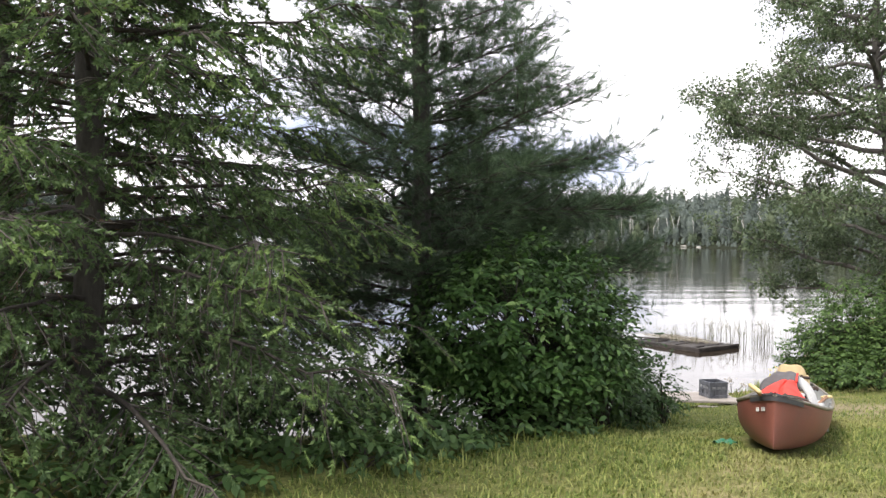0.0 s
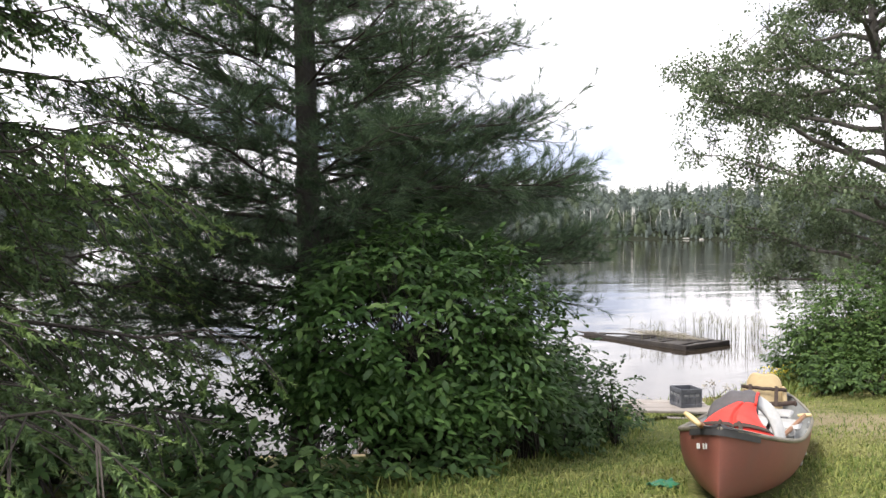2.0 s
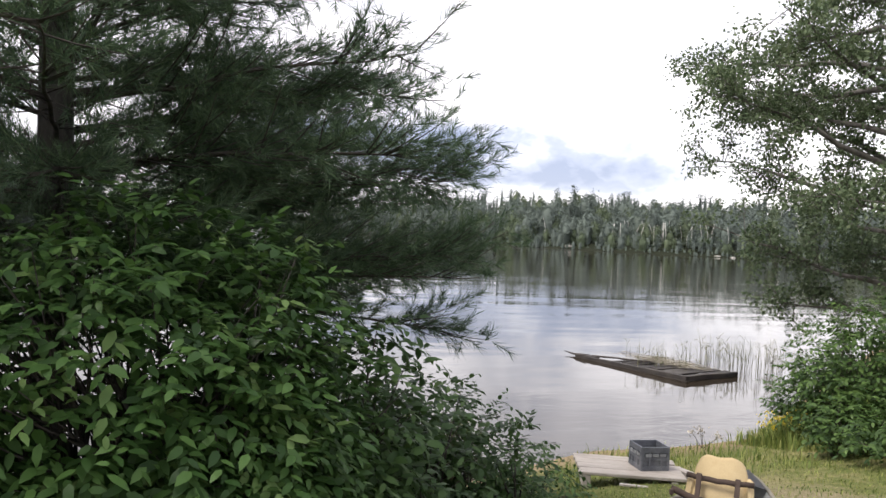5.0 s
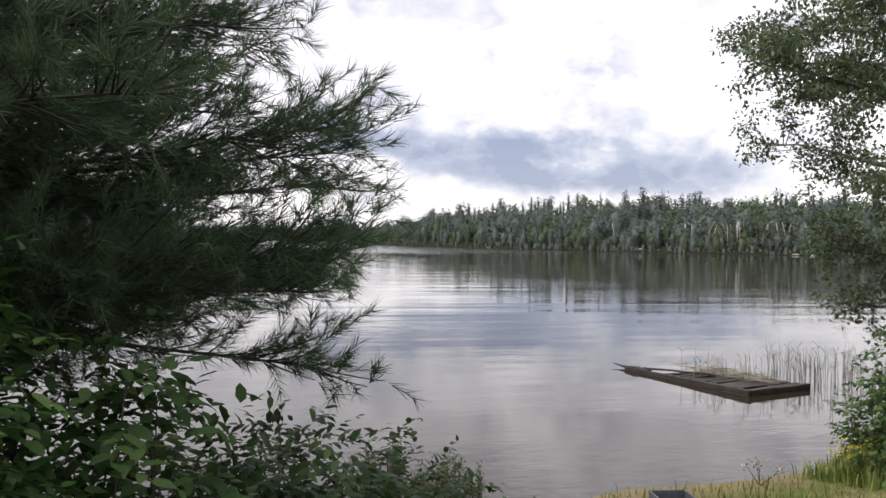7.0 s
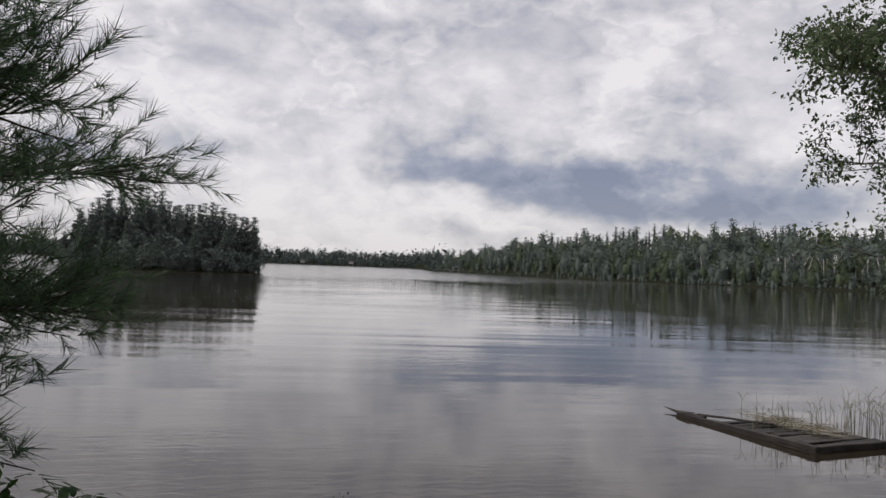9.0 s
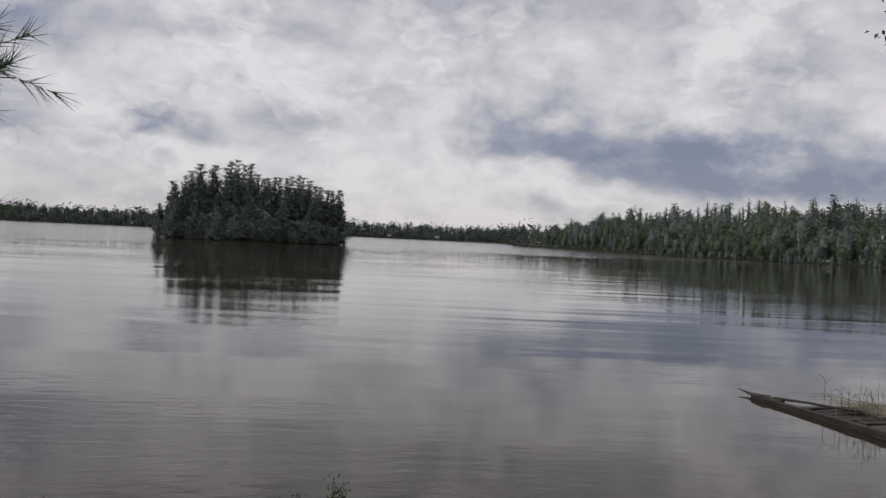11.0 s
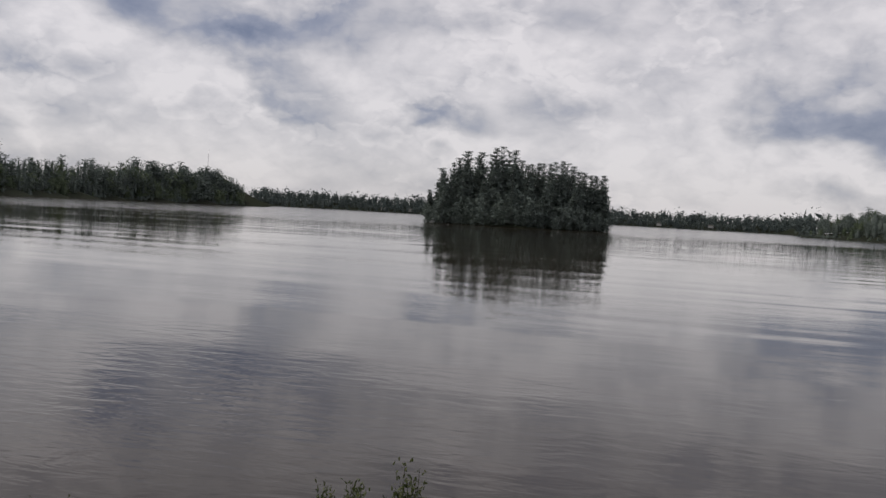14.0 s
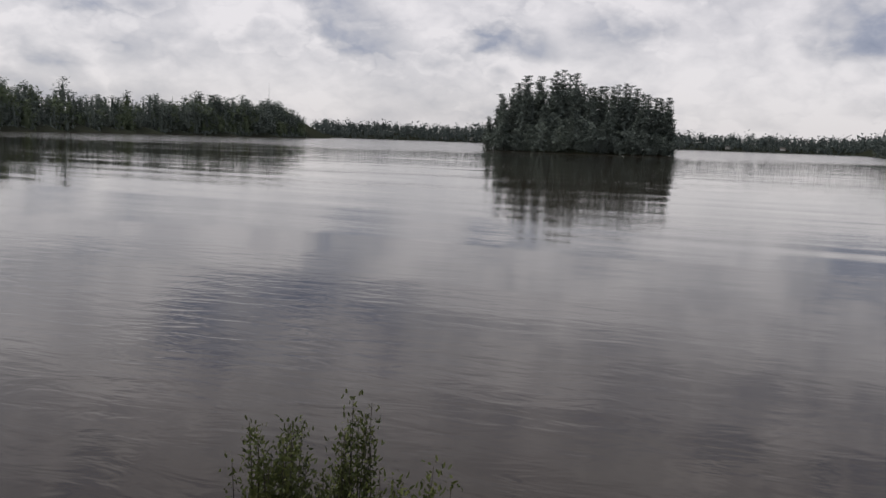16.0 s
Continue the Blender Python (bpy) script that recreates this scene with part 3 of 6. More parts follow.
def grass(name, count, x0, x1, y0, y1, tall, mat, keep, label, lean=0.45):
    x, y = rng.uniform(x0, x1, count), rng.uniform(y0, y1, count)
    ok = keep(x, y) & ~in_canoe(x, y) & (np.interp(x, SHORE_X, SHORE_Y) - y > 0.35)
    x, y = x[ok], y[ok]
    n = len(x)
    p = np.stack([x, y, height(x, y) - 0.005], -1)
    h = tall * rng.uniform(0.5, 1.25, n)[:, None]
    a = rng.uniform(0, 2 * np.pi, n)
    out = np.stack([np.cos(a), np.sin(a), np.zeros(n)], -1)
    side = np.stack([-np.sin(a), np.cos(a), np.zeros(n)], -1) * (0.0035 + 0.02 * tall) * rng.uniform(0.6, 1.2, n)[:, None]
    upv = np.array([[0, 0, 1.0]])
    b = lean * rng.uniform(0.3, 1.6, n)[:, None]
    mid = p + upv * h * 0.6 + out * h * b * 0.3
    tip = p + upv * h * (1 - 0.25 * b) + out * h * b
    v = np.stack([p - side, p + side, mid - side * 0.8, mid + side * 0.8, tip], 1).reshape(-1, 3)
    i = np.arange(n)[:, None, None] * 5
    f = (np.array([[0, 1, 3], [0, 3, 2], [2, 3, 4]])[None] + i).reshape(-1, 3)
    ob = new(name, tri_mesh(name, v, f, [mat]))
    return tagged(ob, label, "grass", kind="stuff")


def grass_material(name, dry_shift):
    m = foliage(name, (0.065, 0.105, 0.024), (0.165, 0.21, 0.052), (0.31, 0.325, 0.105), 0.38, 0.6, 0.6, 0.72)
    t = m.node_tree
    tc = nd(t, "ShaderNodeTexCoord")
    n = nd(t, "ShaderNodeTexNoise", Scale=0.55, Detail=6.0, Roughness=0.65)
    t.links.new(tc.outputs["Object"], n.inputs["Vector"])
    r = ramp(t, [(0.53 - dry_shift, (0, 0, 0)), (0.70 - dry_shift, (0.8, 0.8, 0.8))])
    t.links.new(n.outputs["Fac"], r.inputs[0])
    old = [k for k in t.nodes if k.type == "VALTORGB" and k is not r][0]
    col = mix_color(t, r.outputs[0], old.outputs[0], (0.31, 0.27, 0.125))
    for k in t.nodes:
        if k.type == "BSDF_PRINCIPLED":
            t.links.new(col, k.inputs["Base Color"])
        if k.type == "BSDF_TRANSLUCENT":
            t.links.new(col, k.inputs[0])
    return m


M_GRASS, M_TALL = grass_material("lawn_grass", 0.0), grass_material("rough_grass", -0.06)
BANK_X, BANK_Y = [-3, -0.07, 0.64, 1.09, 1.71, 2.45, 3.0, 3.3, 3.5], [4.4, 5.48, 6.28, 6.78, 7.52, 9.4, 10.3, 11.5, 13.0]


def lawn_side(x, y):
    return y < np.where(x > 3.5, 99, np.interp(x, BANK_X, BANK_Y) + 0.25)


def near_lawn(x, y):
    """Thins out on the trodden, sandy strip beside the canoe and the dry edge of the bank."""
    bare = np.exp(-((x - 5.0) / 0.8) ** 2 - ((y - 10.5) / 2.0) ** 2) + 0.8 * np.exp(-((x - 4.3) / 0.5) ** 2 - ((y - 11.9) / 0.8) ** 2)
    edge = 0.55 * np.exp(-((y - np.interp(x, BANK_X, BANK_Y) + 0.55) / 0.3) ** 2)
    sandy = np.interp(x, SHORE_X, SHORE_Y) - y < np.where(x < 6.0, 1.7 + 0.4 * np.sin(x * 5.0), 0.0)
    return lawn_side(x, y) & ~(sandy & (rng.random(len(x)) < 0.85)) & (rng.random(len(x)) > 0.62 * bare + edge * (0.5 + 0.5 * np.sin(x * 3.1)))


grass("near_lawn_grass", 56000, -0.2, 6.2, 4.2, 10.2, 0.046, M_GRASS, near_lawn, "short mown lawn grass with straw-yellow patches beside the canoe", 1.0)
grass("lawn_grass", 85000, -2.5, 10.5, 4.2, 17.0, 0.044, M_GRASS, near_lawn, "short mown lawn grass, green with straw-yellow patches", 0.9)
grass("rough_grass", 22000, 5.4, 11.5, 12.6, 18.5, 0.22, M_TALL, lambda x, y: (y > 12.9 + 0.5 * np.abs(x - 6.6) * (x < 6.6)) & (x + 0.3 * y > 10.6), "taller uncut grass below the alder bushes by the shore")
grass("bank_grass", 5500, -1.0, 3.6, 5.6, 13.2, 0.11, M_TALL, lambda x, y: np.abs(y - np.interp(x, BANK_X, BANK_Y)) < 0.45, "rough grass along the edge of the undergrowth")
grass("shore_grass", 1000, 3.3, 5.9, 12.7, 15.9, 0.13, M_TALL, lambda x, y: rng.random(len(x)) < 0.8, "thin dry grass on the sandy landing")


# ---- trees and bushes near the landing ----
def bent(start, direction, length, sag, steps, wobble=0.04):
    """A limb that leaves start along direction and bends by sag."""
    d = unit(np.asarray(direction, float))
    t = np.linspace(0, 1, steps)[:, None]
    p = np.asarray(start, float) + d * length * t + np.array([[0, 0, 1.0]]) * sag * length * t ** 2
    w = rng.normal(size=(steps, 3)) * wobble * length * 0.25
    w[0] = 0
    return p + np.cumsum(w, 0) * 0.5


def white_pine(name, label, loc, tall, radius, low, seed, lean=(0.0, 0.0), whorl_gap=0.235, count=5, needles=24, reach=None):
    """A white pine: whorls of near-level limbs, side shoots in flat sprays, long soft needles in tufts."""
    global rng
    keep_rng, rng = rng, np.random.default_rng(seed)
    root = thing(name, label, "pine tree", loc)
    zs = np.linspace(-0.1, tall, 16)
    trunk_p = np.stack([lean[0] * zs + 0.04 * np.sin(zs * 0.9), lean[1] * zs + 0.03 * np.sin(zs * 1.3 + 1), zs], -1)
    trunk_r = 0.098 * (1 - zs / tall).clip(0, 1) ** 0.8 + 0.006
    trunk_r[0] *= 1.35
    tv, tf = tube(trunk_p, trunk_r, 12)
    part("trunk", tri_mesh("pine_trunk", tv, tf, [M_BARK], smooth=True), root, "dark grey furrowed trunk")
    twigs, shoots_a, shoots_b = [], [], []
    z, turn, limbs = low, rng.uniform(0, 6.28), []
    while z < tall - 0.4:
        turn += 2.4 + rng.uniform(-0.2, 0.2)
        limbs.append((z, turn))
        z += whorl_gap / count * rng.uniform(0.8, 1.2)
    if reach is not None:
        limbs += [(low + 0.17 * k, reach[0] + (0.55, -0.3, 0.15)[k % 3]) for k in range(13)]
        # a skirt of low boughs over the bush
        limbs += [(1.24 + 0.06 * k, reach[0] + (0.1, -0.45, 0.45)[k % 3]) for k in range(5)]
        # and boughs out to the other side, down towards the bank
        limbs += [(0.95 + 0.15 * k, (2.95, 3.25, 3.08, 2.75)[k % 4]) for k in range(5)]
    for z, az in limbs:
        f = (z - low) / (tall - low)
        span = radius * (1 - f) ** 1.4 * (1.0 if z > low + 0.3 else 0.85) * (1 - 0.26 * min(1.0, max(0.0, (z - 2.2) / 1.2)))
        ln = span * rng.uniform(0.72, 1.06)
        if reach is not None:
            toward = max(0.0, math.cos(az - reach[0]))
            ln = ln * (1 - toward) + toward * span * rng.uniform(0.80, 0.98)
            ln *= 1 + (reach[1] + (0.12 if z < 1.75 else 0.0)) * toward ** 2
            if z < 2.0 and math.sin(az) < -0.2:
                ln *= 0.55
        zz = z + rng.uniform(-0.06, 0.06)
        start = (np.interp(zz, zs, trunk_p[:, 0]), np.interp(zz, zs, trunk_p[:, 1]), zz)
        slope = 0.16 + 0.45 * f + rng.uniform(-0.1, 0.1)
        pts = bent(start, (math.cos(az), math.sin(az), slope), ln, rng.uniform(-0.04, 0.05) - 0.08 * (1 - f), 9, 0.07)
        bv, bf = tube(pts, np.linspace(0.014 * ln / 2.2 + 0.005, 0.003, 9), 5)
        part("branch", tri_mesh("pine_branch", bv, bf, [M_TWIG], smooth=True), root)
        d0 = unit(pts[-1] - pts[0])
        side = unit(np.cross(d0, (0, 0, 1.0)))
        thick = 1.5 if z < 2.1 else 1.05 if z < 4.2 else 0.6
        for j in range(int((9 + ln * 12) * thick)):
            t = rng.uniform(0.05, 1.0) ** 0.9
            i0 = min(int(t * 8), 7)
            base = pts[i0] + (pts[i0 + 1] - pts[i0]) * (t * 8 - i0)
            sgn = 1 if j % 2 else -1
            dd = unit(d0 * rng.uniform(0.5, 1.1) + side * sgn * rng.uniform(0.35, 1.0) + np.array([0, 0, rng.uniform(-0.5, 0.45)]))
            sl = (0.20 + 0.30 * ln * (1 - 0.8 * t)) * rng.uniform(0.6, 1.1)
            tw = bent(base, dd, sl, 0.10, 4)
            twigs.append(tube(tw, (0.005, 0.004, 0.003, 0.002), 3))
            for q in np.linspace(0.2, 1.0, max(3, int(sl * 13))):
                a = tw[0] + (tw[-1] - tw[0]) * q
                s2 = unit(dd * 0.9 + rng.normal(size=3) * 0.45 + np.array([0, 0, 0.22]))
                shoots_a.append(a)
                shoots_b.append(a + s2 * rng.uniform(0.08, 0.16))
        for q in (0.86, 0.93, 1.0):
            i0 = min(int(q * 8), 7)
            base = pts[i0] + (pts[i0 + 1] - pts[i0]) * (q * 8 - i0)
            shoots_a.append(base)
            shoots_b.append(base + unit(d0 + np.array([0, 0, 0.3])) * 0.17)
    lv, lf = join(twigs)
    part("twigs", tri_mesh("pine_twigs", lv, lf, [M_TWIG], smooth=True), root, "thin dark side twigs")
    nv, nf = needle_set(np.array(shoots_a), np.array(shoots_b), needles, 0.098, 0.66, 0.0037)
    part("crown", tri_mesh("pine_crown", nv, nf, [M_PINE]), root, "soft tufts of long blue-green needles")
    rng = keep_rng
    return root


def spruce(name, label, loc, tall, radius, low, seed, thick=1.0):
    """A spruce: drooping limbs, hanging side twigs thick with short needles, pale young tips, bare twigs inside."""
    global rng
    keep_rng, rng = rng, np.random.default_rng(seed)
    root = thing(name, label, "spruce tree", loc)
    zs = np.linspace(-0.1, tall, 14)
    trunk_p = np.stack([0.03 * np.sin(zs), 0.03 * np.cos(zs * 0.8), zs], -1)
    trunk_r = 0.095 * (1 - zs / tall).clip(0, 1) ** 0.85 + 0.008
    limbs, bare = [], []
    old_a, old_b, new_a, new_b, dead_a, dead_b = [], [], [], [], [], []
    z, turn = low, rng.uniform(0, 6.28)
    while z < tall - 0.3:
        f = (z - low) / (tall - low)
        span = radius * (1 - f) ** 0.8
        turn += 2.4 + rng.uniform(-0.25, 0.25)
        az = turn
        ln = span * rng.uniform(0.7, 1.1)
        start = (0.03 * math.sin(z), 0.03 * math.cos(z * 0.8), z + rng.uniform(-0.05, 0.05))
        pts = bent(start, (math.cos(az), math.sin(az), 0.08 + 0.4 * f), ln, -0.20 * (1 - f) - 0.02, 9, 0.03)
        pts[-2:, 2] += 0.05 * ln
        bv, bf = tube(pts, np.linspace(0.013 * ln / 2 + 0.005, 0.003, 9), 5)
        part("branch", tri_mesh("spruce_branch", bv, bf, [M_TWIG], smooth=True), root)
        d0 = unit(pts[-1] - pts[0])
        side = unit(np.cross(d0, (0, 0, 1.0)))
        for j in range(int((8 + ln * 19) * thick)):
            t = rng.uniform(0.12, 1.0)
            i0 = min(int(t * 8), 7)
            base = pts[i0] + (pts[i0 + 1] - pts[i0]) * (t * 8 - i0)
            sgn = 1 if j % 2 else -1
            dd = unit(d0 * rng.uniform(0.5, 1.0) + side * sgn * rng.uniform(0.4, 1.0) + np.array([0, 0, rng.uniform(-0.95, 0.12)]))
            sl = (0.15 + 0.26 * ln * (1 - 0.75 * t)) * rng.uniform(0.6, 1.15)
            tw = bent(base, dd, sl, -0.18, 4)
            dead = t < 0.36 and rng.random() < 0.22
            (bare if dead and rng.random() < 0.6 else limbs).append(tube(tw[[0, 2, 3]], (0.005, 0.0035, 0.002), 3))
            steps = max(3, int(sl * 14))
            for q in range(steps):
                u = (q + 0.4) / steps
                a = tw[0] + (tw[-1] - tw[0]) * u
                sg2 = 1 if q % 2 else -1
                s2 = unit(dd + unit(np.cross(dd, (0, 0, 1.0))) * sg2 * rng.uniform(0.3, 0.95) + np.array([0, 0, rng.uniform(-0.42, 0.1)]) + rng.normal(size=3) * 0.12)
                b = a + s2 * rng.uniform(0.07, 0.15)
                if dead:
                    if rng.random() < 0.45:
                        dead_a.append(a)
                        dead_b.append(b)
                    else:
                        bare.append(tube(np.array([a, (a + b) / 2, b]), (0.0022, 0.0018, 0.001), 3))
                elif t > 0.72 and u > 0.35 and rng.random() < 0.75:
                    new_a.append(a)
                    new_b.append(b)
                else:
                    old_a.append(a)
                    old_b.append(b)
        z += (0.041 if z < 5 else 0.06) * rng.uniform(0.75, 1.25)
    tv, tf = tube(trunk_p, trunk_r, 12)
    part("trunk", tri_mesh("spruce_trunk", tv, tf, [M_BARK], smooth=True), root, "dark scaly trunk")
    lv, lf = join(limbs)
    part("twigs", tri_mesh("spruce_twigs", lv, lf, [M_TWIG], smooth=True), root, "hanging dark side twigs")
    if bare:
        bv, bf = join(bare)
        part("bare_twigs", tri_mesh("spruce_bare_twigs", bv, bf, [M_DEADTWIG]), root, "pale bare dead twigs")
    v1, f1 = needle_set(np.array(old_a), np.array(old_b), 17, 0.038, 0.9, 0.0150)
    part("crown", tri_mesh("spruce_crown", v1, f1, [M_SPRUCE]), root, "dense dark green short needles")
    v2, f2 = needle_set(np.array(new_a), np.array(new_b), 20, 0.028, 0.85, 0.0115)
    part("young_shoots", tri_mesh("spruce_young", v2, f2, [M_SPRUCE_NEW]), root, "pale green young branch tips")
    if dead_a:
        v3, f3 = needle_set(np.array(dead_a), np.array(dead_b), 26, 0.02, 0.85, 0.006)
        part("dead_needles", tri_mesh("spruce_dead", v3, f3, [M_BROWN]), root, "dry brown needles near the trunk")
    rng = keep_rng
    return root


def bush(name, label, category, loc, radii, tall, count, leaf, mat, seed, shell=0.55, stems=14, droop=0.35, light=0.0, group="", stem_mat=None):
    """A bush: many stems from the base, leaves in layered sprays towards an uneven outline."""
    global rng
    keep_rng, rng = rng, np.random.default_rng(seed)
    root = thing(name, label, category, loc, group=group)
    lobes = rng.normal(size=(9, 3))
    lobes[:, 2] = np.abs(lobes[:, 2])
    lobes = unit(lobes)

    def outline(d):
        return 0.78 + 0.30 * np.exp(6 * (np.clip(d @ lobes.T, -1, 1) - 1)).max(-1)

    centre = np.array([0, 0, tall * 0.42])
    half = np.array([radii[0], radii[1], tall * 0.58])
    sprays = max(12, count // 9)
    d = rng.normal(size=(sprays, 3))
    d[:, 2] = np.where(d[:, 2] < -0.55 * np.abs(d[:, 2]), np.abs(d[:, 2]) * 0.2 - 0.3, d[:, 2])
    d = unit(d)
    r = (shell + (1 - shell) * rng.random(sprays) ** 0.6) * outline(d)
    c = centre + d * r[:, None] * half
    c[:, 2] = np.maximum(c[:, 2], 0.05 + 0.1 * rng.random(sprays))
    limbs = []
    feet = rng.normal(size=(stems, 2)) * np.array([radii[0], radii[1]]) * 0.18
    for k in range(sprays):
        if k % 6 == 0:
            ft = feet[k % stems]
            p0 = np.array([ft[0], ft[1], -0.05])
            mid = (p0 + c[k]) / 2 + np.array([0, 0, 0.12 * tall])
            limbs.append(tube(np.array([p0, mid, c[k]]), (0.009, 0.006, 0.002), 4))
    per = 9
    along = unit(d * np.array([1, 1, 0.35]) + rng.normal(size=(sprays, 3)) * 0.35)
    ln = rng.uniform(0.7, 1.3, sprays) * leaf * 3.4
    k = np.repeat(np.arange(sprays), per)
    t = np.tile(np.linspace(0, 1, per), sprays)
    sgn = np.tile(np.where(np.arange(per) % 2, 1.0, -1.0), sprays)[:, None]
    side = unit(np.cross(along, [[0, 0, 1.0]]))[k]
    p = c[k] + along[k] * (ln[k] * (t - 0.4))[:, None] + np.array([[0, 0, -1.0]]) * (0.25 * ln[k] * t ** 2)[:, None]
    dirs = unit(along[k] * 0.7 + side * sgn * 0.85 + np.array([[0, 0, -droop]]) + rng.normal(size=(len(k), 3)) * 0.28)
    nrm = unit(np.array([[0, 0, 1.0]]) + d[k] * 0.45 + rng.normal(size=(len(k), 3)) * 0.3)
    size = leaf * rng.uniform(0.6, 1.2, len(k))
    lv, lf = join(limbs)
    part("stems", tri_mesh(name + "_stems", lv, lf, [stem_mat or M_TWIG], smooth=True), root, "thin brown stems")
    pale = np.repeat(rng.random(sprays) < light, per)
    v, f = leaf_set(p[~pale], dirs[~pale], nrm[~pale], size[~pale], size[~pale] * 0.47)
    part("leaves", tri_mesh(name + "_leaves", v, f, [mat]), root)
    if pale.any():
        v, f = leaf_set(p[pale], dirs[pale], nrm[pale], size[pale], size[pale] * 0.47)
        part("young_leaves", tri_mesh(name + "_young", v, f, [M_LEAF_LIGHT]), root, "paler yellow-green young leaves")
    rng = keep_rng
    return root


OAK_Z, OAK_R = [0.9, 2.0, 3.0, 4.1, 5.4, 7.0, 8.0, 8.9, 10.4], [1.7, 3.5, 4.1, 4.7, 4.5, 3.6, 2.9, 1.7, 0.4]


def oak(name, label, loc, seed, leaf=0.10, cluster=26):
    """A broad oak: forked trunk, crooked limbs and leaf clusters with gaps of sky between them."""
    global rng
    keep_rng, rng = rng, np.random.default_rng(seed)
    root = thing(name, label, "oak tree", loc)
    zs = np.linspace(-0.1, 9.9, 15)
    bole = np.stack([0.16 * np.sin(zs * 0.7) - 0.03 * zs, 0.12 * np.cos(zs * 0.9), zs], -1)
    tv, tf = tube(bole, 0.15 * (1 - zs / 10.4) ** 0.8 + 0.012, 12)
    part("trunk", tri_mesh("oak_trunk", tv, tf, [M_OAKBARK], smooth=True), root, "dark crooked trunk")
    fork = bent((0.35, 0.1, -0.1), (0.22, 0.1, 1), 6.5, 0.0, 9, 0.06)
    tv, tf = tube(fork, np.linspace(0.11, 0.02, 9), 9)
    part("trunk", tri_mesh("oak_fork", tv, tf, [M_OAKBARK], smooth=True), root, "thinner second stem")
    twigs, ends, ways = [], [], []
    z = 0.8
    k = 0
    while z < 9.6:
        az = k * 2.4 + rng.uniform(-0.5, 0.5)
        k += 1
        stem = np.array([np.interp(z, zs, bole[:, 0]), np.interp(z, zs, bole[:, 1]), z])
        zt = z + rng.uniform(0.3, 1.1)
        ln = np.interp(zt, OAK_Z, OAK_R) * rng.uniform(0.78, 1.0) * (1 - 0.2 * max(0.0, -math.sin(az)))
        pts = bent(stem, (math.cos(az), math.sin(az), rng.uniform(0.0, 0.3) if z < 2.6 else rng.uniform(0.15, 0.5)), ln, rng.uniform(-0.12, 0.1), 8, 0.14)
        bv, bf = tube(pts, np.linspace(0.02 + 0.014 * ln, 0.008, 8), 6)
        part("limb", tri_mesh("oak_limb", bv, bf, [M_OAKBARK], smooth=True), root)
        d0 = unit(pts[-1] - pts[0])
        for j in range(int(5 + ln * 3.6)):
            t = rng.uniform(0.25, 1.0) ** 0.8
            i0 = min(int(t * 7), 6)
            base = pts[i0] + (pts[i0 + 1] - pts[i0]) * (t * 7 - i0)
            out = rng.normal(size=3)
            out[2] *= 0.5
            dd = unit(d0 * 0.6 + unit(out) * 0.9 + np.array([0, 0, 0.1]))
            sl = rng.uniform(0.4, 1.0) * (0.45 + 0.28 * ln * (1 - 0.5 * t))
            tw = bent(base, dd, sl, rng.uniform(-0.1, 0.1), 5, 0.12)
            twigs.append(tube(tw[::2], np.linspace(0.012, 0.004, 3), 3))
            for q in range(3 + int(sl * 4)):
                u = rng.uniform(0.3, 1.0)
                a = tw[0] + (tw[-1] - tw[0]) * u
                d2 = unit(dd * 0.6 + rng.normal(size=3) * 0.6)
                b = a + d2 * rng.uniform(0.12, 0.38)
                twigs.append(tube(np.array([a, (a + b) / 2, b]), (0.005, 0.004, 0.002), 3))
                ends.append(b)
                ways.append(d2)
        z += rng.uniform(0.10, 0.19)
    lv, lf = join(twigs)
    part("twigs", tri_mesh("oak_twigs", lv, lf, [M_OAKBARK], smooth=True), root, "dark crooked twigs")
    c, dv = np.array(ends), np.array(ways)
    k = np.repeat(np.arange(len(c)), cluster)
    p = c[k] + rng.normal(size=(len(k), 3)) * np.array([0.105, 0.105, 0.07])
    dirs = unit(dv[k] * 0.4 + rng.normal(size=(len(k), 3)) * 0.8 + np.array([[0, 0, -0.25]]))
    nrm = unit(np.array([[0, 0, 1.0]]) + rng.normal(size=(len(k), 3)) * 0.5)
    size = leaf * rng.uniform(0.6, 1.2, len(k))
    v, f = far_leaf_set(p, dirs, nrm, size, size * 0.58)
    part("crown", tri_mesh("oak_crown", v, f, [M_OAK]), root, "grey-green oak leaves in open clusters")
    p = np.array([-0.05, -1.6, 3.6]) + rng.normal(size=(70, 3)) * np.array([0.14, 0.14, 0.2])
    v, f = leaf_set(p, rng.normal(size=(70, 3)), rng.normal(size=(70, 3)), 0.11, 0.06)
    part("dead_leaves", tri_mesh("oak_dead_leaves", v, f, [M_RUST]), root, "rust-red cluster of dead leaves")
    rng = keep_rng
    return root


white_pine("white_pine", "tall white pine with level branches on the bank above the lake", (0.23, 8.92, on_ground(0.23, 8.92)), 11.2, 2.5, 1.22, 11,
           needles=30, reach=(math.radians(36), 0.05))
spruce("spruce", "dense dark green spruce with drooping branches at the lawn edge", (-1.72, 6.3, on_ground(-1.72, 6.3)), 9.0, 2.6, 0.35, 23, 0.98)
spruce("spruce", "dark spruce standing behind on the bank, partly bare inside", (-3.4, 8.3, on_ground(-3.4, 8.3)), 9.5, 2.3, 0.6, 29, 0.22)
oak("oak", "broad grey-green oak with an open crown on the shore", (10.05, 19.6, on_ground(10.05, 19.6)), 5, leaf=0.090, cluster=24)

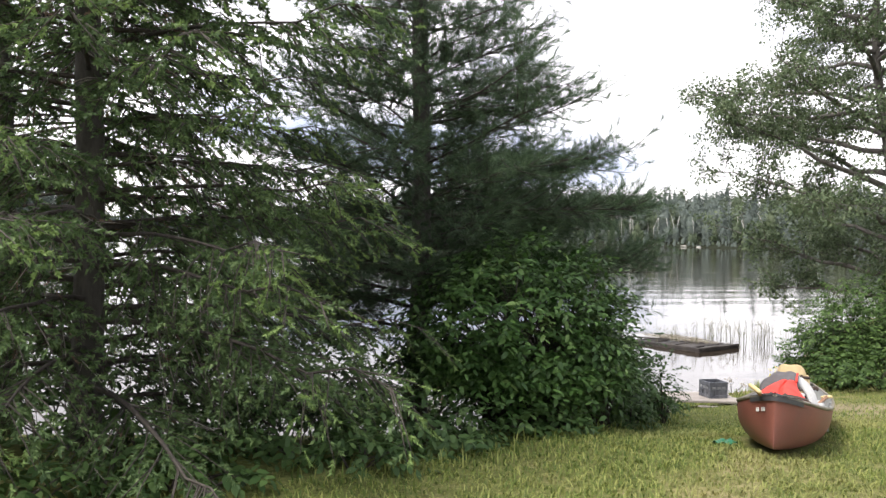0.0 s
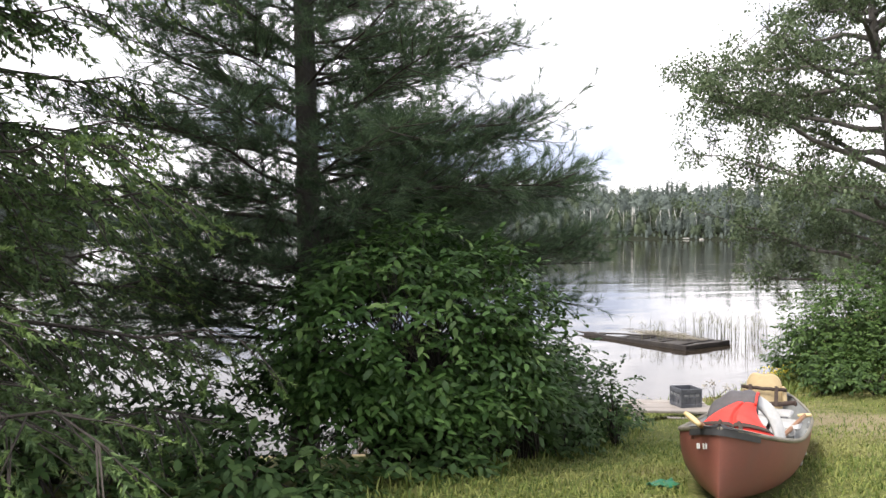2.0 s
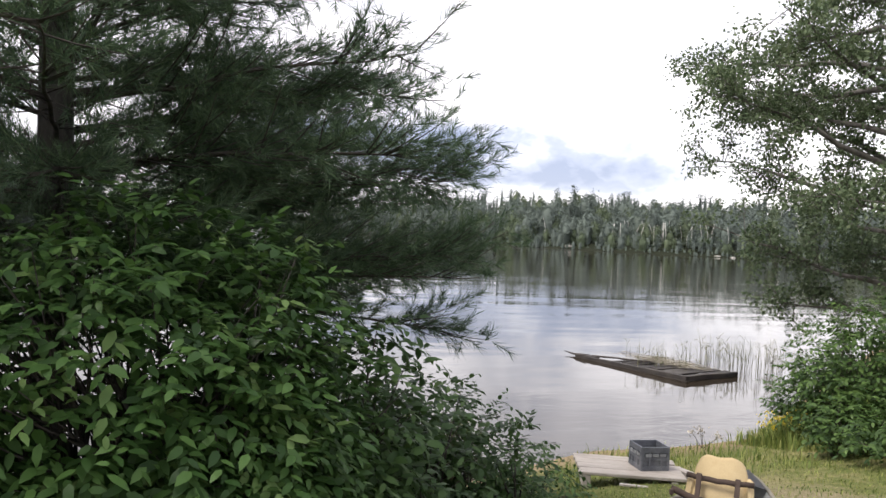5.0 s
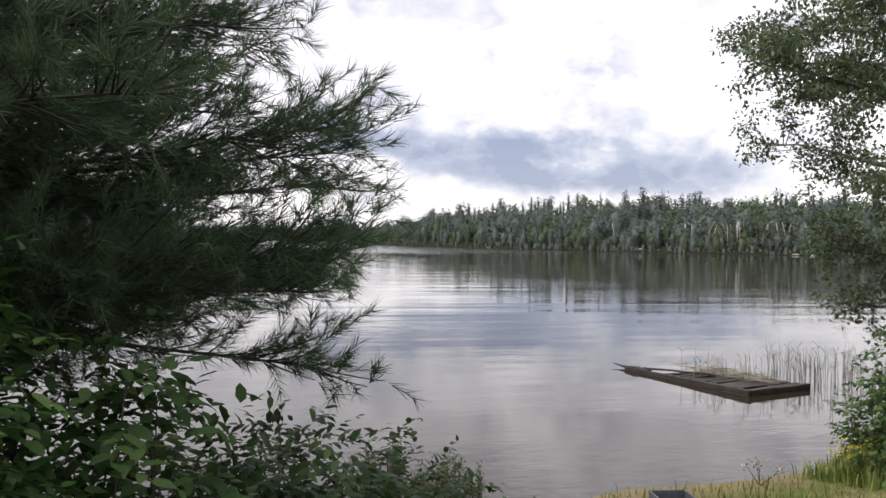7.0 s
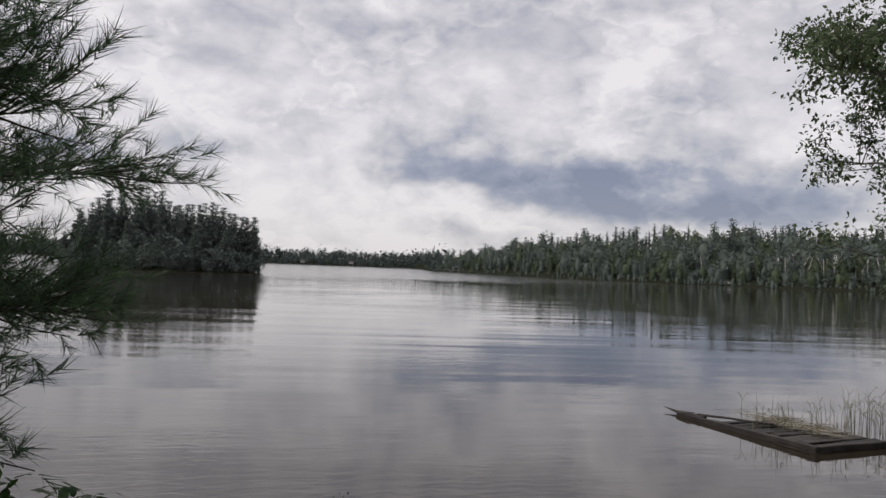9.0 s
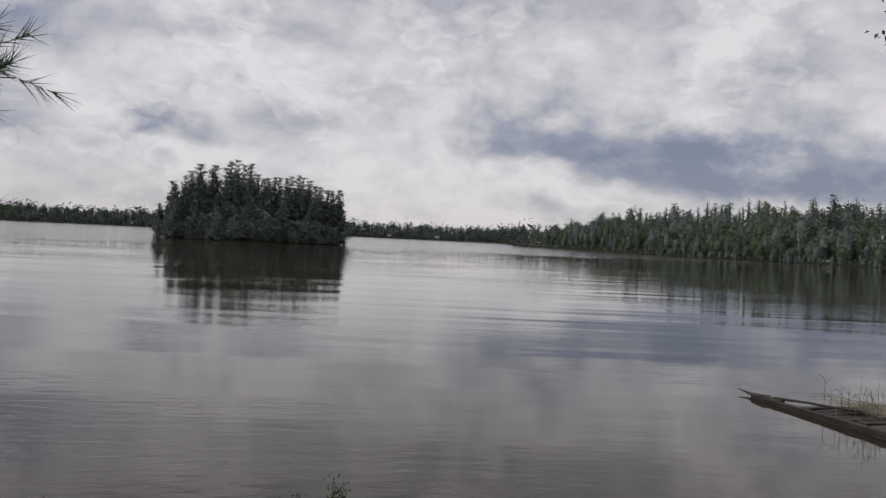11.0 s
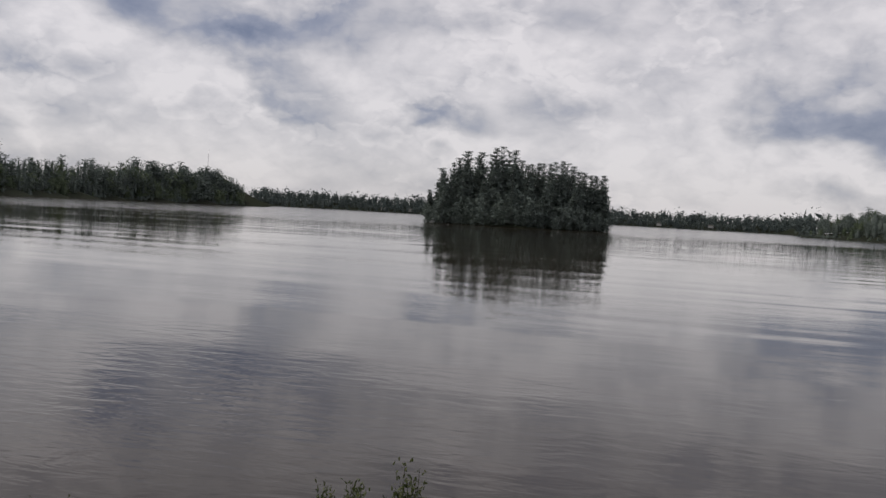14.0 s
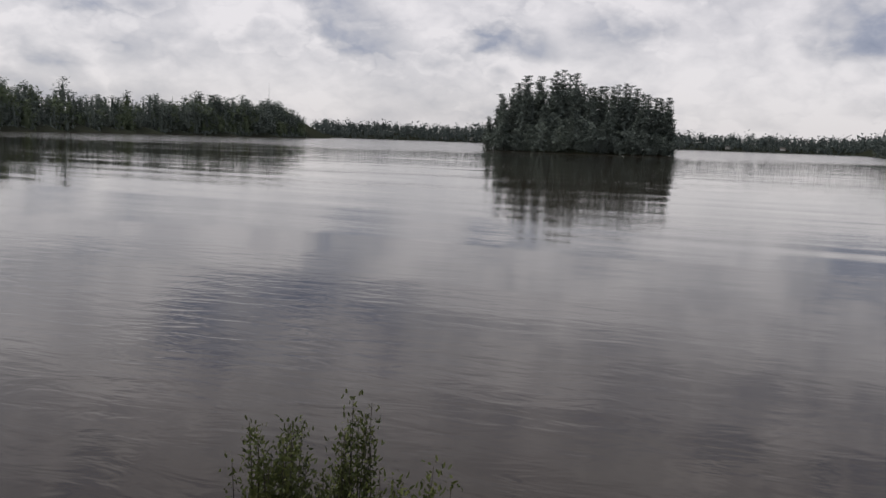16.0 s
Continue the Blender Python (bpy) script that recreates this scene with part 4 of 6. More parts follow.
bush("dogwood_bush", "large rounded dogwood bush with broad dark green leaves", "bush", (1.17, 7.95, on_ground(1.17, 7.95)), (1.08, 1.0), 1.60, 19000, 0.072, M_LEAF, 31, light=0.07)
UNDER = [
    # x, y, radius x, radius y, height, leaves, leaf length, seed
    (0.40, 6.75, 0.55, 0.5, 0.48, 700, 0.085, 41), (-0.40, 6.45, 0.6, 0.5, 0.45, 700, 0.08, 42), (0.05, 6.05, 0.40, 0.28, 0.26, 420, 0.075, 35), (0.75, 6.75, 0.35, 0.25, 0.26, 380, 0.075, 36), (-0.75, 5.45, 0.45, 0.3, 0.30, 420, 0.08, 37),
    (1.3, 7.25, 0.45, 0.30, 0.36, 520, 0.08, 43), (-0.3, 7.9, 0.7, 0.55, 0.95, 1300, 0.08, 44),
    (1.78, 8.65, 0.6, 0.6, 1.5, 3000, 0.085, 45), (2.15, 9.7, 0.5, 0.5, 1.15, 2000, 0.08, 46), (1.85, 10.3, 0.5, 0.5, 1.2, 1700, 0.08, 40),
    (-1.2, 7.6, 0.8, 0.6, 1.0, 1500, 0.08, 47), (-2.2, 6.9, 0.8, 0.7, 0.6, 700, 0.085, 48),
    (2.45, 10.5, 0.5, 0.6, 1.05, 1700, 0.075, 49), (1.3, 9.8, 0.8, 0.7, 1.35, 1700, 0.085, 50),
    (3.0, 11.5, 0.45, 0.6, 0.5, 800, 0.065, 51), (2.25, 9.15, 0.32, 0.35, 0.55, 700, 0.065, 33), (2.62, 10.1, 0.30, 0.40, 0.45, 600, 0.06, 34), (0.2, 10.3, 0.9, 0.7, 0.75, 700, 0.08, 52),
    (-1.6, 9.9, 1.0, 0.8, 0.7, 700, 0.08, 53), (1.4, 11.3, 0.8, 0.6, 0.55, 520, 0.075, 54),
    (-1.1, 5.7, 0.55, 0.4, 0.38, 520, 0.085, 55), (-2.4, 5.0, 0.8, 0.5, 0.45, 600, 0.085, 56), (-1.6, 5.1, 0.6, 0.35, 0.36, 520, 0.085, 38),
]
for x, y, rx, ry, h, n, leaf, seed in UNDER:
    bush("undergrowth_shrub", "low leafy green shrub in the undergrowth of the bank", "shrub", (x, y, on_ground(x, y) - 0.03), (rx, ry), h, n, leaf, M_UNDER, seed, shell=0.4, stems=8, light=0.03,
         group="undergrowth along the bank")
VERGE = [(6.51, 12.90, 0.50, 0.54, 0.57, 900, 0.075, 57), (6.97, 11.97, 0.59, 0.54, 0.55, 900, 0.08, 58), (7.65, 11.29, 0.68, 0.54, 0.57, 900, 0.08, 59), (7.40, 12.99, 0.72, 0.63, 0.97, 1700, 0.08, 60),
         (8.25, 12.22, 0.81, 0.72, 1.10, 1700, 0.08, 65), (8.84, 11.20, 0.81, 0.63, 0.83, 1100, 0.08, 66), (9.44, 12.39, 0.99, 0.81, 1.56, 1900, 0.08, 67), (6.46, 13.84, 0.36, 0.36, 0.55, 700, 0.07, 68), (8.42, 13.33, 0.90, 0.72, 1.56, 2400, 0.08, 69)]
for x, y, rx, ry, h, n, leaf, seed in VERGE:
    bush("undergrowth_shrub", "low bright green shrub at the edge of the mown lawn", "shrub", (x, y, on_ground(x, y) - 0.03), (rx, ry), h, n, leaf, M_ALDER, seed, shell=0.35, stems=8, light=0.06,
         group="undergrowth along the bank")
bush("sapling", "upright leafy sapling against the water", "sapling", (2.80, 9.75, on_ground(2.80, 9.75)), (0.22, 0.22), 0.84, 560, 0.06, M_UNDER, 61, shell=0.3, stems=4, group="saplings on the bank")
bush("sapling", "upright leafy sapling against the water", "sapling", (2.05, 10.45, on_ground(2.05, 10.45)), (0.35, 0.3), 1.15, 330, 0.085, M_UNDER, 62, shell=0.3, stems=5, group="saplings on the bank")
bush("sapling", "upright leafy sapling against the water", "sapling", (-0.2, 7.5, on_ground(-0.2, 7.5)), (0.3, 0.3), 0.85, 260, 0.075, M_UNDER, 63, shell=0.3, stems=4, group="saplings on the bank")
bush("sapling", "upright leafy sapling against the water", "sapling", (2.0, 8.75, on_ground(2.0, 8.75)), (0.35, 0.35), 1.25, 420, 0.08, M_UNDER, 64, shell=0.3, stems=5, group="saplings on the bank")
ALDERS = [(6.68, 15.3, 0.55, 0.60, 1.15, 2000, 79), (6.92, 14.75, 0.82, 0.78, 1.61, 4000, 71), (7.68, 15.45, 1.08, 0.90, 1.84, 4200, 72), (8.78, 15.28, 1.08, 0.99, 1.93, 4000, 73), (7.51, 14.18, 0.81, 0.63, 1.15, 2600, 74),
          (6.49, 13.67, 0.54, 0.45, 0.69, 1300, 75), (10.06, 15.62, 1.17, 1.08, 2.12, 3000, 76), (8.53, 14.18, 0.90, 0.63, 1.10, 2200, 77), (9.89, 14.43, 0.99, 0.72, 1.29, 2200, 78)]
for x, y, rx, ry, h, n, seed in ALDERS:
    bush("alder_bush", "bright green alder bush on the lake shore", "bush", (x, y, on_ground(x, y) - 0.03), (rx, ry), h, n, 0.08, M_ALDER, seed, shell=0.5, light=0.04, group="alder bushes on the shore")


def willow_tuft(name, loc, tall, spread, stems, seed):
    """Upright switches with small narrow leaves, standing in the shallows."""
    global rng
    keep_rng, rng = rng, np.random.default_rng(seed)
    root = thing(name, "small sweet-gale shrub with olive leaves in the shallows", "shrub", loc, group="shrubs in the shallows")
    limbs, P, D = [], [], []
    for _ in range(stems):
        a = rng.uniform(0, 6.28)
        r = spread * rng.random() ** 0.5
        base = np.array([r * math.cos(a) * 0.7, r * math.sin(a) * 0.7, -0.15])
        top = np.array([r * math.cos(a), r * math.sin(a), tall * rng.uniform(0.45, 1.0)])
        pts = bent(base, top - base, np.linalg.norm(top - base), 0.02, 6, 0.05)
        limbs.append(tube(pts, np.linspace(0.005, 0.0015, 6), 4))
        n = int(100 + 60 * rng.random())
        t = rng.uniform(0.2, 1.0, n)
        i = np.minimum((t * 5).astype(int), 4)
        q = pts[i] + (pts[i + 1] - pts[i]) * (t * 5 - i)[:, None]
        P.append(q + rng.normal(size=(n, 3)) * 0.022)
        D.append(unit(rng.normal(size=(n, 3)) * 0.6 + np.array([[0, 0, 0.75]])))
    P, D = np.concatenate(P), np.concatenate(D)
    lv, lf = join(limbs)
    part("stems", tri_mesh("gale_stems", lv, lf, [M_TWIG]), root, "thin brown switches")
    v, f = leaf_set(P, D, rng.normal(size=P.shape), 0.026 * rng.uniform(0.7, 1.3, len(P)), 0.010)
    part("leaves", tri_mesh("gale_leaves", v, f, [M_WILLOW]), root)
    rng = keep_rng
    return root


for x, y, h, w, n, seed in ((1.66, 14.20, 0.72, 0.09, 14, 81), (1.42, 13.99, 0.62, 0.17, 30, 82), (1.51, 14.13, 0.42, 0.2, 22, 87), (2.22, 14.00, 0.66, 0.2, 34, 83), (1.91, 14.10, 0.45, 0.2, 26, 84),
                            (2.46, 14.11, 0.55, 0.1, 10, 88), (0.18, 13.12, 0.4, 0.2, 14, 86)):
    willow_tuft("gale_shrub", (x, y, 0), h, w, n, seed)


def withered_sapling(loc, seed):
    """A thin sapling whose brown leaves hang limp."""
    r = np.random.default_rng(seed)
    root = thing("withered_sapling", "small sapling with limp brown withered leaves at the water", "sapling", loc)
    limbs, P = [], []
    for k in range(6):
        a = k * 1.05 + r.uniform(-0.3, 0.3)
        pts = bent((0, 0, -0.05), (0.17 * math.cos(a), 0.17 * math.sin(a), 1), r.uniform(0.74, 0.94), 0.0, 7, 0.06)
        limbs.append(tube(pts, np.linspace(0.006, 0.002, 7), 4))
        for q in np.linspace(0.62, 1.0, 13):
            i = min(int(q * 6), 5)
            P.append(pts[i] + (pts[i + 1] - pts[i]) * (q * 6 - i) + r.normal(size=3) * 0.012)
    v, f = join(limbs)
    part("stems", tri_mesh("withered_stems", v, f, [M_TWIG]), root, "thin brown stems")
    P = np.array(P)
    D = unit(r.normal(size=P.shape) * 0.28 + np.array([[0, 0, -1.0]]))
    v, f = leaf_set(P, D, r.normal(size=P.shape), 0.10 * r.uniform(0.7, 1.2, len(P)), 0.034)
    part("leaves", tri_mesh("withered_leaves", v, f, [M_BROWN]), root, "limp brown leaves")


withered_sapling((0.46, 12.5, max(0.0, on_ground(0.55, 12.55)) + 0.06), 89)


def reed_bed(name, count, x0, x1, y0, y1, tall, label, seed):
    r = np.random.default_rng(seed)
    clumps = np.stack([r.uniform(x0, x1, 26), r.uniform(y0, y1, 26)], -1)
    c = clumps[r.integers(0, 26, count)] + r.normal(size=(count, 2)) * 0.22
    blades = []
    for x, y in c:
        h = tall * r.uniform(0.45, 1.1)
        a = r.uniform(0, 6.28)
        b = h * r.uniform(0.02, 0.22)
        pts = np.array([[x, y, -0.1], [x + b * 0.3 * math.cos(a), y + b * 0.3 * math.sin(a), h * 0.55], [x + b * math.cos(a), y + b * math.sin(a), h * 0.95]])
        if r.random() < 0.14:
            pts[2] = pts[1] + np.array([math.cos(a) * h * 0.3, math.sin(a) * h * 0.3, -0.1 * h])
        blades.append(tube(pts, (0.0045, 0.0035, 0.001), 3))
        for _ in range(int(r.integers(0, 3))):
            q = pts[0] + (pts[1] - pts[0]) * r.uniform(0.7, 1.3)
            c2 = r.uniform(0, 6.28)
            ln = r.uniform(0.10, 0.26)
            way = np.array([math.cos(c2), math.sin(c2), 0]) * ln
            blades.append(tube(np.array([q, q + way * 0.5 + np.array([0, 0, ln * 0.6]), q + way + np.array([0, 0, ln * 0.35])]), (0.004, 0.0045, 0.001), 3))
    v, f = join(blades)
    return tagged(new(name, tri_mesh(name, v, f, [M_REED])), label, "reeds", kind="stuff")


reed_bed("reed_bed", 130, 7.2, 9.3, 21.6, 25.0, 0.78, "thin green and straw-coloured reeds standing in the shallows", 91)
reed_bed("raft_reeds", 44, 5.9, 7.3, 22.4, 23.4, 0.72, "sparse reeds growing behind the rotten raft", 92)


def flowers():
    r = np.random.default_rng(93)
    p = np.stack([r.normal(6.55, 0.16, 60), r.normal(16.1, 0.2, 60)], -1)
    z = height(p[:, 0], p[:, 1]) + r.uniform(0.15, 0.38, 60)
    q = np.concatenate([p, z[:, None]], -1)
    stems = [tube(np.array([[a[0], a[1], on_ground(a[0], a[1])], a]), (0.002, 0.0015), 3) for a in q]
    k = np.repeat(np.arange(60), 7)
    v, f = leaf_set(q[k] + r.normal(size=(420, 3)) * 0.012, r.normal(size=(420, 3)), r.normal(size=(420, 3)), 0.028, 0.02)
    v1, f1 = join(stems)
    n = len(f1)
    v, f = join([(v1, f1), (v, f)])
    me = tri_mesh("flowers", v, f, [M_ALDER, M_FLOWER], np.concatenate([np.zeros(n), np.ones(len(f) - n)]))
    return tagged(new("wildflowers", me), "yellow wildflowers in tall grass at the shore", "flowers", kind="stuff")


flowers()


# ---- far shores ----
def far_tree_arrays(base, tall, seed, broad=False, clumps=26, fat=1.0, shelf=None, heart=True):
    """A ragged far tree: shelves of a pine, the cone of a spruce, or a rounded broadleaf crown, in clumps of foliage faces."""
    r = np.random.default_rng(seed)
    shelf = r.random() < 0.7 if shelf is None else shelf
    n = 12
    h = (np.arange(clumps) + r.random(clumps)) / clumps
    if broad:
        h = h * 0.9 + 0.08
        rad = 0.30 * tall * np.sin(np.clip((h + 0.10) / 1.12, 0, 1) * np.pi) ** 0.6
        size, flat, bit = np.full(clumps, 0.062), np.array([1, 1, 0.85]), 0.50
    elif shelf:
        # a pine: bare shelves of foliage held out from the stem, thinning to a ragged top
        h = 0.30 + 0.70 * h ** 0.85
        tier = np.floor(h * 13 + r.random()) / 13
        h = 0.35 * h + 0.65 * np.clip(tier, 0.1, 0.99)
        rad = tall * (0.012 + 0.25 * (1.02 - h) ** 0.6 * np.interp(tier, np.linspace(0, 1, 14), r.uniform(0.45, 1.15, 14)))
        size, flat, bit = 0.023 + 0.036 * (1 - h), np.array([1.2, 1.2, 0.52]), 0.60
    else:
        h = 0.04 + 0.95 * h
        rad = tall * (0.008 + 0.19 * (1 - h) ** 0.9 * r.uniform(0.7, 1.15, clumps))
        size, flat, bit = 0.012 + 0.034 * (1 - h) ** 0.7, np.array([1.1, 1.1, 0.7]), 0.6
    a = r.uniform(0, 2 * np.pi, clumps)
    out = rad * r.uniform(0.45, 1.0, clumps)
    c = np.stack([np.cos(a) * out, np.sin(a) * out, h * tall + 0.10 * out], -1) + base
    size = (size * tall * fat).repeat(n)[:, None]
    q = np.repeat(c, n, 0) + r.normal(size=(clumps * n, 3)) * flat * size
    v = (q[:, None] + r.normal(size=(clumps * n, 3, 3)) * flat * size[:, None] * bit).reshape(-1, 3)
    if not heart:
        return v, np.arange(len(v)).reshape(-1, 3)
    # the closed, shaded heart of the crown
    order = np.argsort(h)
    zs = np.linspace(h.min() * 0.8, 0.90, 6)
    core = np.interp(zs, h[order], np.convolve(np.pad(rad[order], 2, "edge"), np.ones(5) / 5, "valid")) * (0.66 if broad else 0.42)
    core[-1] *= 0.25
    spin = np.arange(6) * np.pi / 3 + r.uniform(0, 1)
    grow = core[:, None] * r.uniform(0.65, 1.2, (6, 6))
    cv = np.stack([np.cos(spin) * grow, np.sin(spin) * grow, np.broadcast_to(zs[:, None] * tall, (6, 6)) + r.normal(size=(6, 6)) * 0.02 * tall], -1).reshape(-1, 3) + base
    i = (np.arange(5)[:, None] * 6 + np.arange(6)[None]).ravel()
    j = (np.arange(5)[:, None] * 6 + (np.arange(6)[None] + 1) % 6).ravel()
    cf = np.concatenate([np.stack([i, j, j + 6], -1), np.stack([i, j + 6, i + 6], -1)])
    return join([(v, np.arange(len(v)).reshape(-1, 3)), (cv, cf)])


def shore_point(az, back):
    r = np.interp(az, FAR_A, FAR_R) + back
    x, y = HUB[0] - r * math.sin(math.radians(az - TURN)), HUB[1] + r * math.cos(math.radians(az - TURN))
    return x, y


def wood(name, label, az0, az1, step, rows, tall, mat_pair, seed, light=0.2, gap=7.0, clumps=26, fat=1.0, end=None):
    """A wooded shore as one stretch of far trees, thick to the waterline."""
    r = np.random.default_rng(seed)
    dark, pale, trunks = [], [], []
    for row in range(rows):
        az = az0 + r.random() * step
        while az < az1:
            back = row * gap + r.uniform(0, gap)
            x, y = shore_point(az, back)
            z = on_ground(x, y)
            taper = 1.0 if row else 0.75
            h = tall * taper * (r.uniform(0.62, 1.0) if r.random() < 0.75 else r.uniform(1.0, 1.28))
            broad = r.random() < (light if row > 1 else light + 0.14)
            if broad:
                h *= 0.75
            if end:
                h *= min(1.0, max(0.3, (az - end[0]) / end[1]))
            base = np.array([x, y, max(z, 0) - 0.3])
            # the slope is a closed canopy of round-headed trees; pines stand out along its crest
            rounded = broad or (rows > 5 and row < rows - 2 and r.random() < 0.72)
            tree = far_tree_arrays(base, h * (0.85 if rounded and not broad else 1.0), int(r.integers(1 << 30)), rounded, clumps, fat)
            (pale if broad else dark).append(tree)
            if row < 2:
                trunks.append(tube(np.array([base, base + [0, 0, h * 0.7]]), (0.12, 0.05), 3))
            if row == 0:
                b2 = base + np.array([r.uniform(-2, 2), r.uniform(-2, 2), -0.4])
                pale.append(far_tree_arrays(b2, r.uniform(1.5, 3.5), int(r.integers(1 << 30)), True, max(8, clumps // 3)))
                for _ in range(3):
                    bx, by = shore_point(az + step * r.uniform(-0.5, 0.5), r.uniform(-3.5, 2.5))
                    dark.append(far_tree_arrays(np.array([bx, by, max(0.0, on_ground(bx, by)) - 0.2]), r.uniform(1.0, 3.2), int(r.integers(1 << 30)), True, 6, 1.4))
            az += step * r.uniform(0.6, 1.4)
    parts = [(join(dark), 0), (join(pale), 1), (join(trunks), 2)]
    v, f = join([p[0] for p in parts])
    slots = np.concatenate([np.full(len(p[0][1]), p[1]) for p in parts])
    ob = new(name, tri_mesh(name, v, f, [mat_pair[0], mat_pair[1], M_BARK], slots))
    tagged(ob, label, "forest", kind="stuff")


wood("right_shore_woods", "dense dark pine forest with paler broadleaf trees along the far shore", -30, 18.6, 0.46, 7, 12.5, (M_FAR_HAZED, M_FARLIGHT_HAZED), 101, light=0.22, gap=9.5, fat=1.2, clumps=30)
wood("point_woods", "low dark trees on the tip of a wooded point", 17.5, 19.5, 0.4, 2, 8.0, (M_FAR_HAZED, M_FARLIGHT_HAZED), 102, light=0.3)
wood("left_shore_woods", "dark pine forest on the opposite headland", 56.9, 67, 0.24, 4, 15.0, (M_FAR_HAZED, M_FARLIGHT_HAZED), 103, light=0.1, fat=1.7, clumps=19, end=(54.5, 4.0))
wood("left_shore_woods", "dark pine forest on the opposite shore", 67, 84, 0.30, 4, 12.0, (M_FAR_HAZED, M_FARLIGHT_HAZED), 109, light=0.1, fat=1.7, clumps=18)
wood("headland_woods", "dark pines on the rounded tip of the headland", 56.85, 63.5, 0.24, 5, 15.5, (M_FAR_HAZED, M_FARLIGHT_HAZED), 108, light=0.1, fat=1.8, clumps=20, end=(55.5, 3.2))
wood("distant_woods", "hazy wooded hills on the distant shore", 18.8, 56.6, 0.19, 3, 19.0, (M_DISTANT_HAZED, M_DISTANT_HAZED), 104, light=1.0, gap=28, clumps=5, fat=3.4)


def birch_stand():
    """Pale leaning stems among the far trees."""
    r = np.random.default_rng(105)
    stems = []
    for _ in range(30):
        az = r.normal(-6.5, 2.0) if r.random() < 0.75 else r.uniform(-16, 2)
        x, y = shore_point(az, r.uniform(8, 15))
        z = on_ground(x, y)
        stems.append(tube(np.array([[x, y, z + 2.0], [x + r.normal() * 0.3, y, z + 5], [x + r.normal() * 0.7, y, z + 9]]), (0.12, 0.10, 0.05), 5))
    v, f = join(stems)
    tagged(new("birch_stems", tri_mesh("birch_stems", v, f, [M_BIRCH])), "pale birch stems among the far shore trees", "birch trees", kind="stuff")


birch_stand()


def rocks():
    r = np.random.default_rng(106)
    out = []
    for az, back, size in [(-0.5, 6, 2.6), (0.5, 7, 2.0), (9, -2, 1.6), (9.8, -2, 1.4), (6, -2, 1.0), (-10.5, -3, 1.8), (-11.5, -3, 1.5), (4.5, -2, 0.9), (12, -2, 1.2)]:
        x, y = shore_point(az, back)
        bm = bmesh.new()
        bmesh.ops.create_icosphere(bm, subdivisions=2, radius=1)
        for v in bm.verts:
            v.co *= 1 + 0.28 * noise.noise(v.co * 1.7 + Vector((az, back, size)))
            v.co.x, v.co.y, v.co.z = v.co.x * size, v.co.y * size * 0.6, v.co.z * size * 0.30
        ob = new("shore_rock", bm_mesh("shore_rock", bm, M_ROCK))
        ob.matrix_basis = pose(x, y, max(0.05, on_ground(x, y)), 0, 0, r.uniform(0, 180))
        tagged(ob, "pale bare rock outcrop at the far waterline", "rock", group="rocks on the far shore")


rocks()


def islet_pine_meshes(seed, tall):
    """One of a few shapes of tall pine: open layered crown with ragged shelves and a thin leader."""
    r = np.random.default_rng(seed)
    zs = np.linspace(0, tall, 8)
    tv, tf = tube(np.stack([0.12 * np.sin(zs * 0.5 + seed), 0.1 * np.cos(zs * 0.4), zs], -1), 0.16 * (1 - zs / tall) + 0.03, 6)
    limbs, faces = [], []
    z = tall * r.uniform(0.10, 0.22)
    while z < tall:
        f = z / tall
        span = tall * (0.030 + 0.19 * (1.02 - f) ** 0.75) * r.uniform(0.5, 1.15)
        for _ in range(5 if f < 0.85 else 4):
            a = r.uniform(0, 6.28)
            ln = span * r.uniform(0.45, 1.1)
            foot = np.array([0, 0, z])
            tip = np.array([math.cos(a) * ln, math.sin(a) * ln, z + ln * r.uniform(-0.05, 0.35) + 0.02 * tall * f])
            limbs.append(tube(np.array([foot, tip]), (0.045, 0.015), 3))
            for q in np.linspace(0.3, 1.0, max(2, int(ln * 1.9))):
                c = foot + (tip - foot) * q
                s = 0.15 + 0.20 * (1 - f) ** 0.7
                p = c + r.normal(size=(16, 1, 3)) * np.array([s * 1.5, s * 1.5, s * 0.55])
                faces.append(((p + r.normal(size=(16, 3, 3)) * np.array([s * 0.7, s * 0.7, s * 0.36])).reshape(-1, 3), np.arange(48).reshape(-1, 3)))
        z += tall * r.uniform(0.036, 0.066)
    for z0 in np.linspace(0.10, 0.74, 9):
        c = np.array([0, 0, z0 * tall])
        s = tall * 0.07 * (1.05 - z0) ** 0.5
        p = c + r.normal(size=(60, 1, 3)) * np.array([s, s, s * 1.1])
        faces.append(((p + r.normal(size=(60, 3, 3)) * s * 0.5).reshape(-1, 3), np.arange(180).reshape(-1, 3)))
    cv, cf = join(faces)
    lv, lf = join([(tv, tf)] + limbs)
    return tri_mesh("islet_pine_trunk", lv, lf, [M_BARK]), tri_mesh("islet_pine_crown", cv, cf, [M_FAR_HAZED])


KINDS = [islet_pine_meshes(s, h) for s, h in ((1, 15.0), (2, 13.0), (3, 11.0), (4, 14.0), (5, 9.0), (6, 12.0))]
pines = []
for a, b in KINDS:
    e = thing("islet_pine", "tall dark pine with a ragged crown on the islet", "pine tree", (0, 0, -50), group="pines on the islet")
    part("trunk", a, e)
    part("crown", b, e)
    pines.append(e)
